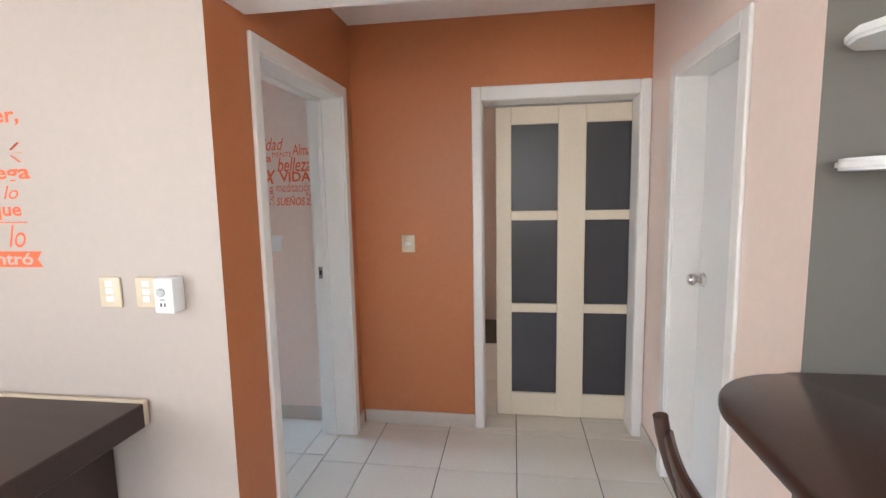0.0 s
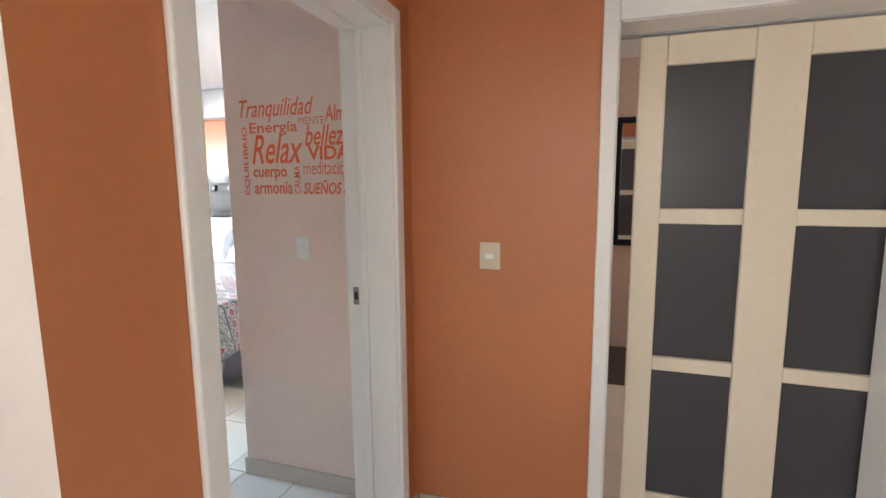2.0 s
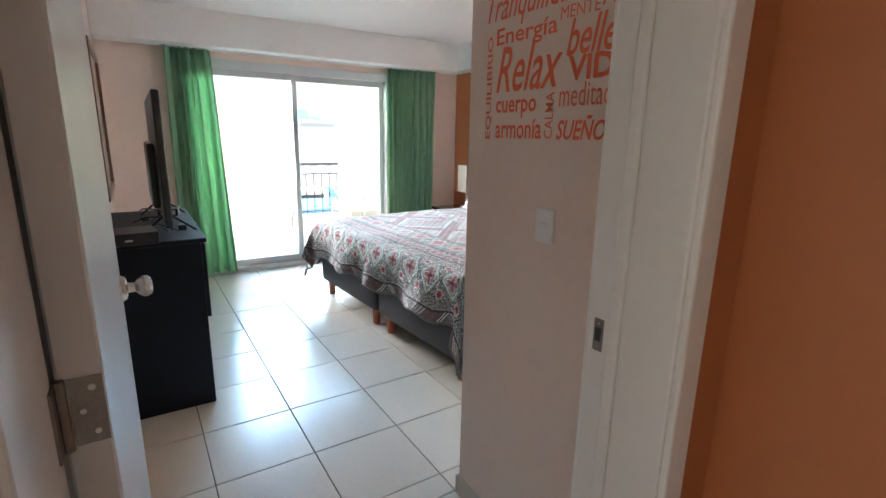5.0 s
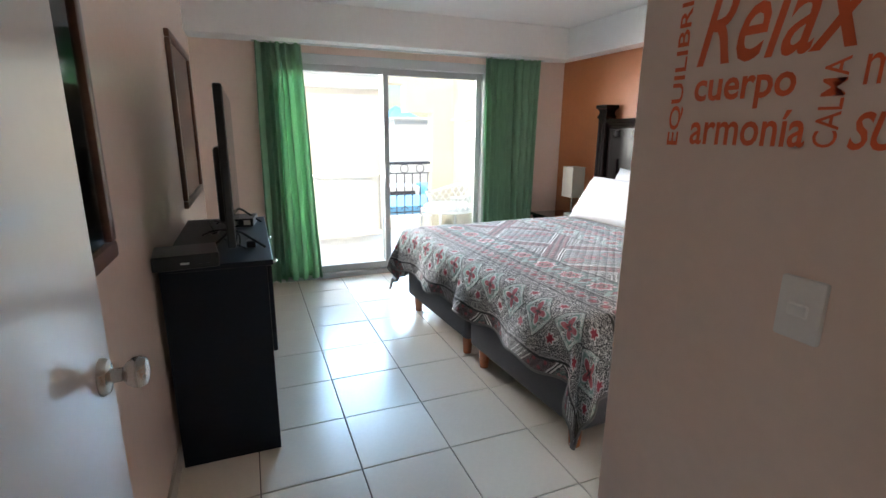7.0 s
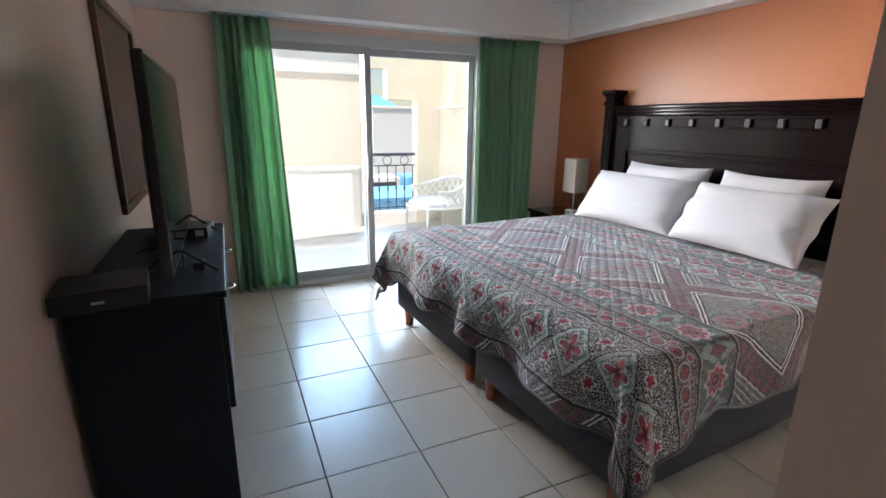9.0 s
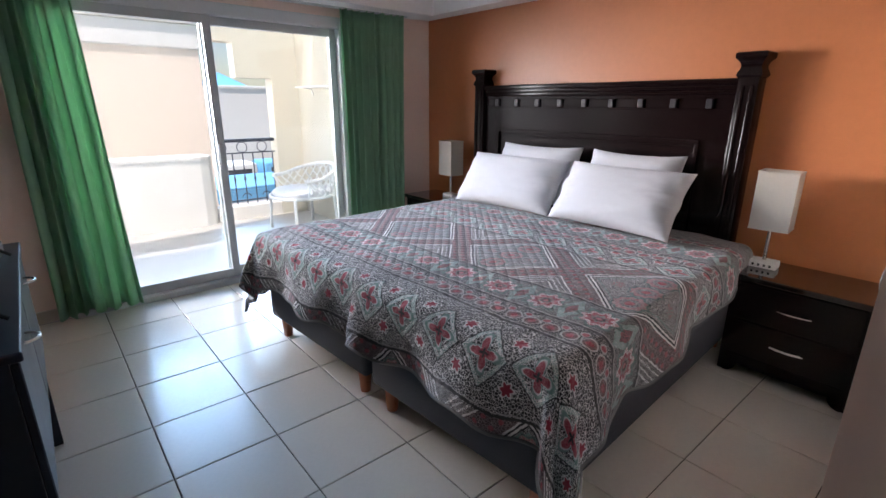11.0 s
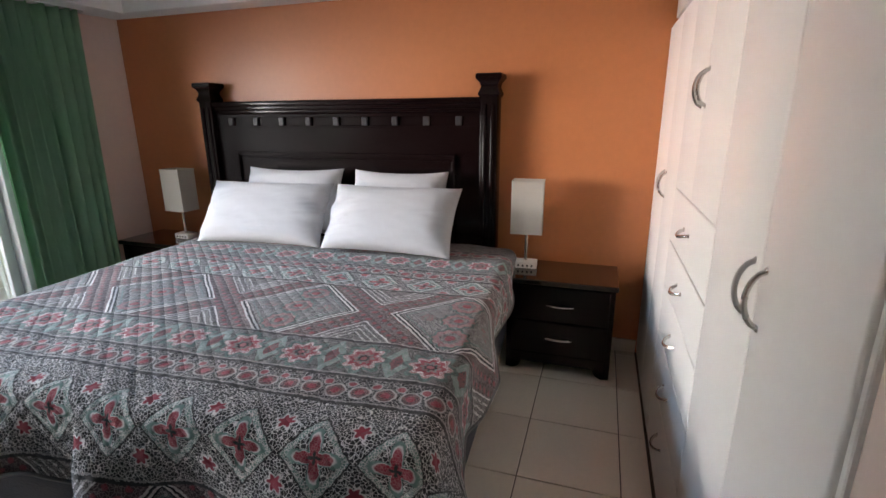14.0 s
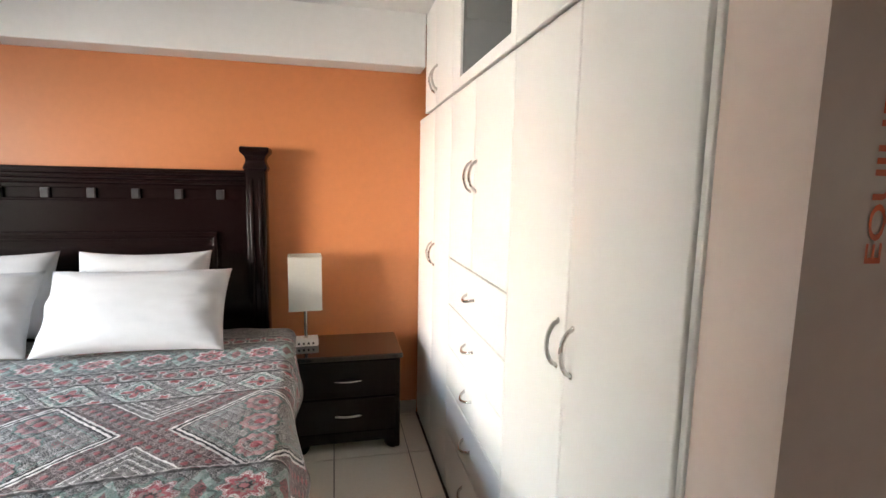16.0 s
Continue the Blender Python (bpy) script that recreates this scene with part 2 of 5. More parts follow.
def lathe(profile, seg=24, bm=None, m=Matrix()):
    """Turns (radius, height) pairs round z."""
    bm = bm or bmesh.new()
    rings = []
    for r, z in profile:
        rings.append([bm.verts.new(m @ Vector((r * math.cos(2 * math.pi * k / seg), r * math.sin(2 * math.pi * k / seg), z))) for k in range(seg)])
    for a, b in zip(rings, rings[1:]):
        for k in range(seg):
            bm.faces.new((a[k], a[(k + 1) % seg], b[(k + 1) % seg], b[k]))
    bm.faces.new(rings[0][::-1])
    bm.faces.new(rings[-1])
    return bm


def tube(points, r, seg=8, bm=None, closed=False, flat=1.0):
    """A round bar along points."""
    bm = bm or bmesh.new()
    pts = [Vector(p) for p in points]
    rings, up = [], None
    n = len(pts)
    for i, p in enumerate(pts):
        a, b = (pts[i - 1], pts[(i + 1) % n]) if closed else (pts[max(i - 1, 0)], pts[min(i + 1, n - 1)])
        d = (b - a).normalized()
        if up is None:
            up = Vector((0, 0, 1)) if abs(d.z) < 0.9 else Vector((1, 0, 0))
        side = d.cross(up).normalized()
        up = side.cross(d).normalized()
        rings.append([bm.verts.new(p + r * (math.cos(2 * math.pi * k / seg) * side + flat * math.sin(2 * math.pi * k / seg) * up)) for k in range(seg)])
    pairs = list(zip(rings, rings[1:])) + ([(rings[-1], rings[0])] if closed else [])
    for a, b in pairs:
        for k in range(seg):
            bm.faces.new((a[k], a[(k + 1) % seg], b[(k + 1) % seg], b[k]))
    if not closed:
        bm.faces.new(rings[0][::-1])
        bm.faces.new(rings[-1])
    return bm


def moved(bm, m):
    bmesh.ops.transform(bm, matrix=m, verts=bm.verts)
    return bm


def wall_mesh(x0, x1, y0, y1, z0, z1, holes=(), axis="x", pick=None):
    """A wall slab along an axis with rectangular openings through it (a0, a1, z0, z1); pick(normal, centre) gives the paint."""
    a0, a1 = (x0, x1) if axis == "x" else (y0, y1)
    cuts = sorted({a0, a1, *[h for o in holes for h in o[:2]]})
    zc = sorted({z0, z1, *[h for o in holes for h in o[2:]]})
    bm = bmesh.new()
    cells = [[not any(o[0] <= (p + q) / 2 <= o[1] and o[2] <= (r + s) / 2 <= o[3] for o in holes) for r, s in zip(zc, zc[1:])] for p, q in zip(cuts, cuts[1:])]
    vs = {}

    def vert(i, j, k):
        if (i, j, k) not in vs:
            a, z, d = cuts[i], zc[j], k
            vs[i, j, k] = bm.verts.new((a, (y0, y1)[d], z) if axis == "x" else ((x0, x1)[d], a, z))
        return vs[i, j, k]
    for i in range(len(cuts) - 1):
        for j in range(len(zc) - 1):
            if not cells[i][j]:
                continue
            for k in (0, 1):
                bm.faces.new([vert(i, j, k), vert(i + 1, j, k), vert(i + 1, j + 1, k), vert(i, j + 1, k)])
            for di, dj, e in ((-1, 0, ((i, j), (i, j + 1))), (1, 0, ((i + 1, j), (i + 1, j + 1))), (0, -1, ((i, j), (i + 1, j))), (0, 1, ((i, j + 1), (i + 1, j + 1)))):
                p, q = i + di, j + dj
                if not (0 <= p < len(cells) and 0 <= q < len(cells[0]) and cells[p][q]):
                    bm.faces.new([vert(*e[0], 0), vert(*e[1], 0), vert(*e[1], 1), vert(*e[0], 1)])
    bmesh.ops.recalc_face_normals(bm, faces=bm.faces)
    if pick:
        for f in bm.faces:
            f.material_index = pick(f.normal, f.calc_center_median())
    return bm


def lettering(body, x0, x1, z0, z1, y, parent, lean=0.0, bold=0.0, upright=True, name="word"):
    """Letters of the built-in font, fitted to a rectangle of a wall that faces -y."""
    cu = bpy.data.curves.new("tmp", "FONT")
    cu.body, cu.shear, cu.offset, cu.extrude, cu.resolution_u = body, lean, bold, 0.0, 3
    tmp = new("tmp", cu)
    dg = bpy.context.evaluated_depsgraph_get()
    me = bpy.data.meshes.new_from_object(tmp.evaluated_get(dg))
    bpy.data.objects.remove(tmp)
    bm = bmesh.new()
    bm.from_mesh(me)
    bpy.data.meshes.remove(me)
    if not upright:
        moved(bm, pose(0, 0, 0, 0, 0, 90))
    xs, ys = [v.co.x for v in bm.verts], [v.co.y for v in bm.verts]
    for v in bm.verts:
        fx, fz = (v.co.x - min(xs)) / (max(xs) - min(xs)), (v.co.y - min(ys)) / (max(ys) - min(ys))
        v.co = Vector((x0 + fx * (x1 - x0), y, z0 + fz * (z1 - z0)))
    bmesh.ops.recalc_face_normals(bm, faces=bm.faces)
    return part(name, bm, DECAL, parent)


def local(bm, parent):
    """From world coordinates into those of a thing."""
    return moved(bm, parent.matrix_basis.inverted())


# ---- large structure ----
TOP = 2.43
NORTH, WEST, SOUTH = 5.45, -5.66, 1.80
struct("wall_north", wall_mesh(-5.86, -1.05, NORTH, NORTH + 0.2, 0, TOP, pick=lambda n, c: 0), ORANGE, "orange painted bedroom wall behind the bed", "wall")
struct("wall_west", wall_mesh(WEST - 0.2, WEST, 1.56, NORTH, 0, TOP, [(2.36, 4.52, 0.0, 2.07)], "y", lambda n, c: 1 if n.x < -0.5 else 0), (PEACH, STUCCO), "peach bedroom wall with a wide balcony door", "wall")
struct("wall_south", wall_mesh(WEST, -0.923, 1.56, SOUTH, 0, TOP, pick=lambda n, c: 1 if n.x > 0.5 else (2 if n.y < 0 else 0)), (PEACHGLOSS, ORANGE, CREAM), "peach wall between bedroom and living room", "wall")
struct("wall_east", wall_mesh(-1.11, -0.923, SOUTH, 2.94, 0, TOP, [(1.872, 2.757, 0.0, 1.995)], "y", lambda n, c: 1 if n.x > 0.5 else 0), (PEACH, ORANGE), "wall with the bedroom doorway, orange towards the corridor", "wall")
struct("wall_words", wall_mesh(-1.83, -1.11, 2.94, 3.10, 0, TOP), PEACH, "short peach wall beside the wardrobe", "wall")
struct("wall_corridor", wall_mesh(-1.11, 0.93, 2.94, 3.10, 0, TOP, [(-0.151, 0.722, 0.0, 1.975)], "x", lambda n, c: 1 if c.x < -0.923 and n.y < -0.5 else 0), (ORANGE, PEACH), "orange corridor end wall with a doorway", "wall")
struct("wall_closet_back", wall_mesh(-1.25, -1.05, 3.10, NORTH, 0, TOP), PEACH, "plain wall behind the wardrobe", "wall")
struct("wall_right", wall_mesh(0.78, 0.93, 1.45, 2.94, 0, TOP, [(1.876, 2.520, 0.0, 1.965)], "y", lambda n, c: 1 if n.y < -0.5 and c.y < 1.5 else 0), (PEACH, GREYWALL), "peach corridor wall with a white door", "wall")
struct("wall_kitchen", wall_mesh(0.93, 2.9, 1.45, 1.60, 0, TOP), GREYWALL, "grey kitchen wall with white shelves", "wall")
struct("wall_living_west", wall_mesh(-3.6, -3.45, -2.95, 1.56, 0, TOP, axis="y"), CREAM, "plain cream living room wall", "wall")
struct("wall_living_south", wall_mesh(-3.6, 2.9, -2.95, -2.8, 0, TOP, [(-1.7, 0.9, 0.85, 2.25)]), CREAM, "cream living room wall with a window opening", "wall")
struct("wall_living_east", wall_mesh(2.9, 3.05, -2.95, 1.6, 0, TOP, [(-1.2, 0.4, 1.1, 2.2)], "y"), CREAM, "cream kitchen wall with a window opening", "wall")
struct("wall_back_north", wall_mesh(-1.05, 2.9, NORTH, NORTH + 0.2, 0, TOP), PEACH, "plain wall of the back room", "wall")
struct("wall_back_east", wall_mesh(2.9, 3.05, 1.6, NORTH + 0.2, 0, TOP, axis="y"), PEACH, "plain wall of the back room", "wall")
struct("lintel_beam", box(-0.923, 0.78, 1.56, 1.80, 2.10, TOP, 0.006), WHITE, "white beam across the corridor entrance", "beam")
struct("soffit_west", box(WEST, -5.38, SOUTH, 5.28, 2.135, TOP, 0.004), WHITE, "white dropped curtain soffit", "soffit")
struct("soffit_north", box(WEST, -1.846, 5.28, NORTH, 2.14, TOP, 0.004), WHITE, "white dropped soffit above the bed wall", "soffit")
struct("ceiling", boxes((-5.86, -1.05, 1.56, 5.65, TOP, TOP + 0.1), (-1.05, 3.05, 1.56, 5.65, TOP, TOP + 0.1), (-3.6, 3.05, -2.95, 1.56, TOP, TOP + 0.1)), WHITE, "white plaster ceiling", "ceiling")


def casing(name, rows, label):
    return struct(name, boxes(*rows, bevel=0.006, seg=2), TRIM, label, "door frame")


# bedroom doorway: casing on the corridor side, jamb lining with stop
casing("door_frame_1", [(-0.923, -0.905, 1.805, 1.866, 0, 2.052), (-0.923, -0.905, 2.757, 2.820, 0, 2.052), (-0.923, -0.905, 1.866, 2.757, 1.990, 2.052),
                        (-1.115, -0.918, 1.862, 1.876, 0, 1.992), (-1.115, -0.918, 2.751, 2.764, 0, 1.992), (-1.115, -0.918, 1.876, 2.751, 1.984, 1.997),
                        (-1.058, -1.030, 2.739, 2.752, 0, 1.985), (-1.058, -1.030, 1.876, 2.739, 1.972, 1.985),
                        (-1.128, -1.110, 2.760, 2.800, 0, 2.03), (-1.128, -1.110, 1.806, 1.852, 0, 2.03), (-1.128, -1.110, 1.852, 2.760, 1.992, 2.03)], "white painted wooden door frame")
casing("door_frame_2", [(-0.205, -0.150, 2.922, 2.94, 0, 2.045), (0.718, 0.776, 2.922, 2.94, 0, 2.045), (-0.150, 0.718, 2.922, 2.94, 1.968, 2.045),
                        (-0.156, -0.146, 2.936, 3.104, 0, 1.972), (0.716, 0.726, 2.936, 3.104, 0, 1.972), (-0.146, 0.716, 2.936, 3.104, 1.966, 1.978)], "white wooden sliding door frame")
casing("door_frame_3", [(0.764, 0.78, 1.812, 1.878, 0, 2.028), (0.764, 0.78, 2.516, 2.588, 0, 2.028), (0.764, 0.78, 1.878, 2.516, 1.960, 2.028),
                        (0.776, 0.934, 1.872, 1.882, 0, 1.967), (0.776, 0.934, 2.512, 2.523, 0, 1.967), (0.776, 0.934, 1.882, 2.512, 1.957, 1.969)], "white wooden corridor door frame")


def skirting(rows):
    return struct("baseboard", boxes(*rows, bevel=0.003), SKIRT, "low beige tiled skirting", "baseboard")


skirting([(-0.905, -0.205, 2.928, 2.94, 0, 0.085), (-0.923, -0.911, 2.82, 2.928, 0, 0.085), (-1.83, -1.128, 2.928, 2.94, 0, 0.085), (-1.842, -1.83, 2.928, 3.10, 0, 0.085),
          (0.768, 0.78, 2.588, 2.922, 0, 0.085), (0.768, 0.78, 1.45, 1.812, 0, 0.085), (-0.923, -0.911, 1.548, 1.805, 0, 0.085), (-3.45, -0.911, 1.548, 1.56, 0, 0.085),
          (WEST, -1.128, SOUTH, SOUTH + 0.012, 0, 0.085), (WEST, -1.85, NORTH - 0.012, NORTH, 0, 0.085), (WEST, WEST + 0.012, SOUTH + 0.012, 2.3, 0, 0.085), (WEST, WEST + 0.012, 4.58, NORTH - 0.012, 0, 0.085)])

# ---- doors ----
def knob(parent, at, rx, ry, rz):
    k = part("door_knob", lathe([(0.033, 0), (0.033, 0.004), (0.028, 0.012), (0.013, 0.016), (0.012, 0.032), (0.020, 0.038), (0.027, 0.048), (0.028, 0.058), (0.022, 0.068), (0.010, 0.071)]), STEEL, parent, "round brushed nickel knob", True)
    k.matrix_basis = pose(*at, rx, ry, rz)
    return k


# bedroom door leaf, swung open against the south wall
leaf = thing("door_1", (-1.120, 1.888, 0.0), "glossy white flush bedroom door standing wide open", "door", rz=0.55)
tagged(leaf, kind="structure")
part("leaf_panel", box(-0.862, 0.0, -0.009, 0.036, 0.012, 1.975, 0.003), DOORWHITE, leaf)
for z in (0.24, 1.077, 1.76):
    hg = part("hinge", boxes((-0.001, 0.0018, 0.001, 0.034, z - 0.042, z + 0.042), (0.0018, 0.034, -0.0125, -0.0095, z - 0.042, z + 0.042)), BRASS, leaf, "aged steel butt hinge")
    part("hinge_pin", cyl(0.006, 0.006, z - 0.044, z + 0.044, (0.005, -0.006), 10), BRASS, hg)
    for dz in (-0.028, 0.0, 0.028):
        part("screw", moved(lathe([(0.0045, 0), (0.0035, 0.0015)], 8), pose(0.0016, 0.012 + abs(dz) * 0.4, z + dz, 0, 90, 0)), STEEL, hg)
knob(leaf, (-0.797, 0.036, 0.997), -90, 0, 0)
knob(leaf, (-0.797, -0.009, 0.997), 90, 0, 0)
latch = thing("strike_plate", (-1.085, 2.7515, 0.965), "small worn steel strike plate on the door jamb", "strike plate")
part("plate", boxes((-0.012, 0.012, -0.002, 0, 0, 0.07), bevel=0.0008), BRASS, latch)
part("lip", boxes((-0.007, 0.007, -0.0035, -0.002, 0.022, 0.050)), BLACKPL, latch, "dark latch hole")
for z in (0.010, 0.060):
    part("screw", moved(lathe([(0.0035, 0), (0.0025, 0.0012)], 8), pose(0, -0.002, z, 90, 0, 0)), STEEL, latch)

# cream sliding door with six smoked panes, hung behind the corridor wall
sd = tagged(thing("door_2", (0.0, 3.125, 0.0), "cream sliding door with six smoked glass panes, slightly open", "door"), kind="structure")
X = [-0.075, 0.020, 0.300, 0.462, 0.737, 0.84]
Z = [0.012, 0.163, 0.692, 0.748, 1.272, 1.330, 1.850, 1.955]
for a, b, n in ((X[0], X[1], "stile"), (X[2], X[3], "stile"), (X[4], X[5], "stile")):
    part(n, box(a, b, -0.018, 0.018, Z[0], Z[7], 0.003), CREAMDOOR, sd)
for a, b in ((X[1], X[2]), (X[3], X[4])):
    for c, d in ((Z[0], Z[1]), (Z[2], Z[3]), (Z[4], Z[5]), (Z[6], Z[7])):
        part("rail", box(a, b, -0.015, 0.015, c, d, 0.003), CREAMDOOR, sd)
    for c, d in ((Z[1], Z[2]), (Z[3], Z[4]), (Z[5], Z[6])):
        part("pane", box(a - 0.004, b + 0.004, 0.002, 0.006, c - 0.004, d + 0.004), DARKGLASS, sd, "smoked glass pane")
tagged(part("sliding_door_track", box(-0.9, 0.9, 3.105, 3.150, 1.962, 2.0, 0.002), ALUGREY), "grey metal sliding door track", "door track", kind="structure")

# white corridor door, shut
wd = tagged(thing("door_3", (0.925, 2.197, 0.0), "plain white flush corridor door, shut", "door"), kind="structure")
part("leaf_panel", box(-0.02, 0.018, -0.313, 0.313, 0.012, 1.953, 0.003), DOORWHITE, wd)
knob(wd, (-0.02, 0.258, 1.03), 0, -90, 0)

# ---- balcony door ----
bd = tagged(thing("window_1", (-5.70, 3.44, 0.0), "white aluminium sliding balcony door, shut", "balcony door"), kind="structure")
for n, r in (("frame_jamb", (-0.06, 0.06, -1.08, -1.035, 0, 2.07)), ("frame_jamb", (-0.06, 0.06, 1.035, 1.08, 0, 2.07)), ("frame_head", (-0.06, 0.06, -1.035, 1.035, 1.985, 2.07)), ("frame_sill", (-0.06, 0.10, -1.08, 1.08, 0, 0.045))):
    part(n, box(*r, 0.004), ALU, bd)
for y0, y1, x, m in ((-1.035, 0.03, 0.028, ALUGREY), (-0.035, 1.035, -0.028, ALUGREY)):
    sash = part("sash", boxes((x - 0.018, x + 0.018, y0, y0 + 0.055, 0.045, 1.985), (x - 0.018, x + 0.018, y1 - 0.055, y1, 0.045, 1.985), (x - 0.018, x + 0.018, y0 + 0.055, y1 - 0.055, 0.045, 0.115), (x - 0.018, x + 0.018, y0 + 0.055, y1 - 0.055, 1.925, 1.985), bevel=0.003), m, bd)
    gp = part("pane", box(x - 0.003, x + 0.003, y0 + 0.05, y1 - 0.05, 0.11, 1.93), GLASS, sash)
    gp.visible_shadow = False
part("pull_handle", box(0.046, 0.066, -0.02, 0.01, 0.90, 1.10, 0.006, 2), ALUGREY, bd, "grey recessed pull handle")


# ---- curtains ----
def curtain(name, y0t, y1t, y0b, y1b, x, seed, folds, label):
    rng = random.Random(seed)
    bm, rows, cols = bmesh.new(), 30, 170
    ph = [rng.uniform(0, 6.28) for _ in range(4)]
    grid = []
    for j in range(rows + 1):
        v = j / rows
        line = []
        for i in range(cols + 1):
            u = i / cols
            s = v ** 0.8
            y = (y0t + (y1t - y0t) * u) * (1 - s) + (y0b + (y1b - y0b) * u) * s
            w = math.sin(u * 6.28 * folds + ph[0] + 1.7 * math.sin(u * 8 + ph[1] + 0.6 * v)) * (0.029 + 0.012 * v) + 0.007 * math.sin(u * 6.28 * 14 + ph[3] + 1.5 * math.sin(u * 11)) * (1 - 0.4 * v) + 0.012 * math.sin(u * 6.28 * 3 + ph[2] + v * 1.2) * v
            y += 0.010 * math.sin(u * 6.28 * 9.5 + ph[0] + 1.3) + 0.008 * math.sin(v * 4 + u * 12 + ph[3]) * v
            line.append(bm.verts.new((x + w, y, 2.132 - v * 2.10 + (0.006 * math.sin(u * 40 + ph[1]) if j == rows else 0))))
        grid.append(line)
    for a, b in zip(grid, grid[1:]):
        for i in range(cols):
            bm.faces.new((a[i], a[i + 1], b[i + 1], b[i]))
    c = thing(name, (x, (y0b + y1b) / 2, 0), label, "curtain", "green curtains")
    ob = part("cloth", local(bm, c), GREEN, c, smooth=True, angle=180)
    so = ob.modifiers.new("thick", "SOLIDIFY")
    so.thickness = 0.003
    return c


curtain("curtain", 2.305, 2.675, 2.275, 2.755, -5.575, 3, 6.0, "green cloth curtain drawn aside, reaching the floor")
curtain("curtain", 4.455, 5.085, 4.47, 5.06, -5.575, 5, 9.0, "wide green cloth curtain gathered beside the bed")
tagged(part("curtain_rail", box(-5.60, -5.55, 2.28, 5.12, 2.125, 2.140, 0.003), ALU), "white ceiling curtain rail under the soffit", "curtain rail", kind="structure")


# ---- bed ----
def duvet_material():
    """Printed quilt: bands of medallions, red blossoms on black lace, a grey-brown ground with white chevrons, quilted in diamonds."""
    m = bpy.data.materials.new("printed_quilt_cloth")
    m.use_nodes = True
    nt = m.node_tree
    bs = nt.nodes["Principled BSDF"]
    L = nt.links.new
    at = nt.nodes.new("ShaderNodeAttribute")
    at.attribute_name = "cloth"
    sep = nt.nodes.new("ShaderNodeSeparateXYZ")
    L(at.outputs["Vector"], sep.inputs[0])

    def ma(op, a, b=None, c=None):
        n = nt.nodes.new("ShaderNodeMath")
        n.operation = op
        for k, v in enumerate((a, b, c)):
            if v is None:
                continue
            if isinstance(v, (int, float)):
                n.inputs[k].default_value = v
            else:
                L(v, n.inputs[k])
        return n.outputs[0]

    def mix(f, a, b):
        n = nt.nodes.new("ShaderNodeMix")
        n.data_type = "RGBA"
        if isinstance(f, (int, float)):
            n.inputs[0].default_value = f
        else:
            L(f, n.inputs[0])
        for k, v in ((6, a), (7, b)):
            if isinstance(v, tuple):
                n.inputs[k].default_value = (*v, 1)
            else:
                L(v, n.inputs[k])
        return n.outputs[2]

    def less(a, b, soft=0.02):
        n = nt.nodes.new("ShaderNodeMapRange")
        n.interpolation_type = "SMOOTHSTEP"
        n.inputs["From Min"].default_value, n.inputs["From Max"].default_value = b - soft, b + soft
        n.inputs["To Min"].default_value, n.inputs["To Max"].default_value = 1, 0
        L(a, n.inputs["Value"])
        return n.outputs[0]

    def cell(a, period, shift=0.0):
        """Signed distance to the middle of its repeat, in repeats from -0.5 to 0.5."""
        return ma("SUBTRACT", ma("FRACT", ma("MULTIPLY_ADD", a, 1 / period, shift)), 0.5)

    # the print runs a little ragged
    rag = nt.nodes.new("ShaderNodeTexNoise")
    rag.inputs["Scale"].default_value, rag.inputs["Detail"].default_value = 55, 2
    L(at.outputs["Vector"], rag.inputs["Vector"])
    rs = nt.nodes.new("ShaderNodeSeparateXYZ")
    L(rag.outputs["Color"], rs.inputs[0])
    u = ma("ADD", sep.outputs[0], ma("MULTIPLY_ADD", rs.outputs[0], 0.013, -0.0065))
    v = ma("ADD", sep.outputs[1], ma("MULTIPLY_ADD", rs.outputs[1], 0.013, -0.0065))
    black, white, red, teal, grey, pink = (0.014, 0.013, 0.014), (0.68, 0.66, 0.64), (0.26, 0.016, 0.034), (0.15, 0.245, 0.22), (0.050, 0.048, 0.047), (0.33, 0.11, 0.12)

    def polar(x, y):
        r = ma("SQRT", ma("ADD", ma("MULTIPLY", x, x), ma("MULTIPLY", y, y)))
        return r, ma("ARCTAN2", y, x)

    def band(a, lo, hi):
        return ma("MULTIPLY", ma("SUBTRACT", 1.0, less(a, lo, 0.002)), less(a, hi, 0.002))

    def line(a, c, w):
        return less(ma("ABSOLUTE", ma("SUBTRACT", a, c)), w, 0.0015)

    # fine lace of scrolls at two sizes
    def lace_of(scale, w, dots):
        vo = nt.nodes.new("ShaderNodeTexVoronoi")
        vo.feature, vo.inputs["Scale"].default_value = "DISTANCE_TO_EDGE", scale
        L(at.outputs["Vector"], vo.inputs["Vector"])
        v2 = nt.nodes.new("ShaderNodeTexVoronoi")
        v2.inputs["Scale"].default_value = scale * 1.6
        L(at.outputs["Vector"], v2.inputs["Vector"])
        return ma("MAXIMUM", less(vo.outputs[0], w, 0.03), less(v2.outputs[0], dots, 0.04))
    lace, lace2 = lace_of(95, 0.055, 0.15), lace_of(140, 0.085, 0.17)
    wob = nt.nodes.new("ShaderNodeTexNoise")
    wob.inputs["Scale"].default_value = 3.0
    L(at.outputs["Vector"], wob.inputs["Vector"])
    w0 = ma("MULTIPLY_ADD", wob.outputs["Fac"], 0.030, -0.015)
    # the print runs in bands across the bed; e is the distance from the foot edge towards the pillows
    e = ma("ADD", ma("ADD", v, -0.385), w0)

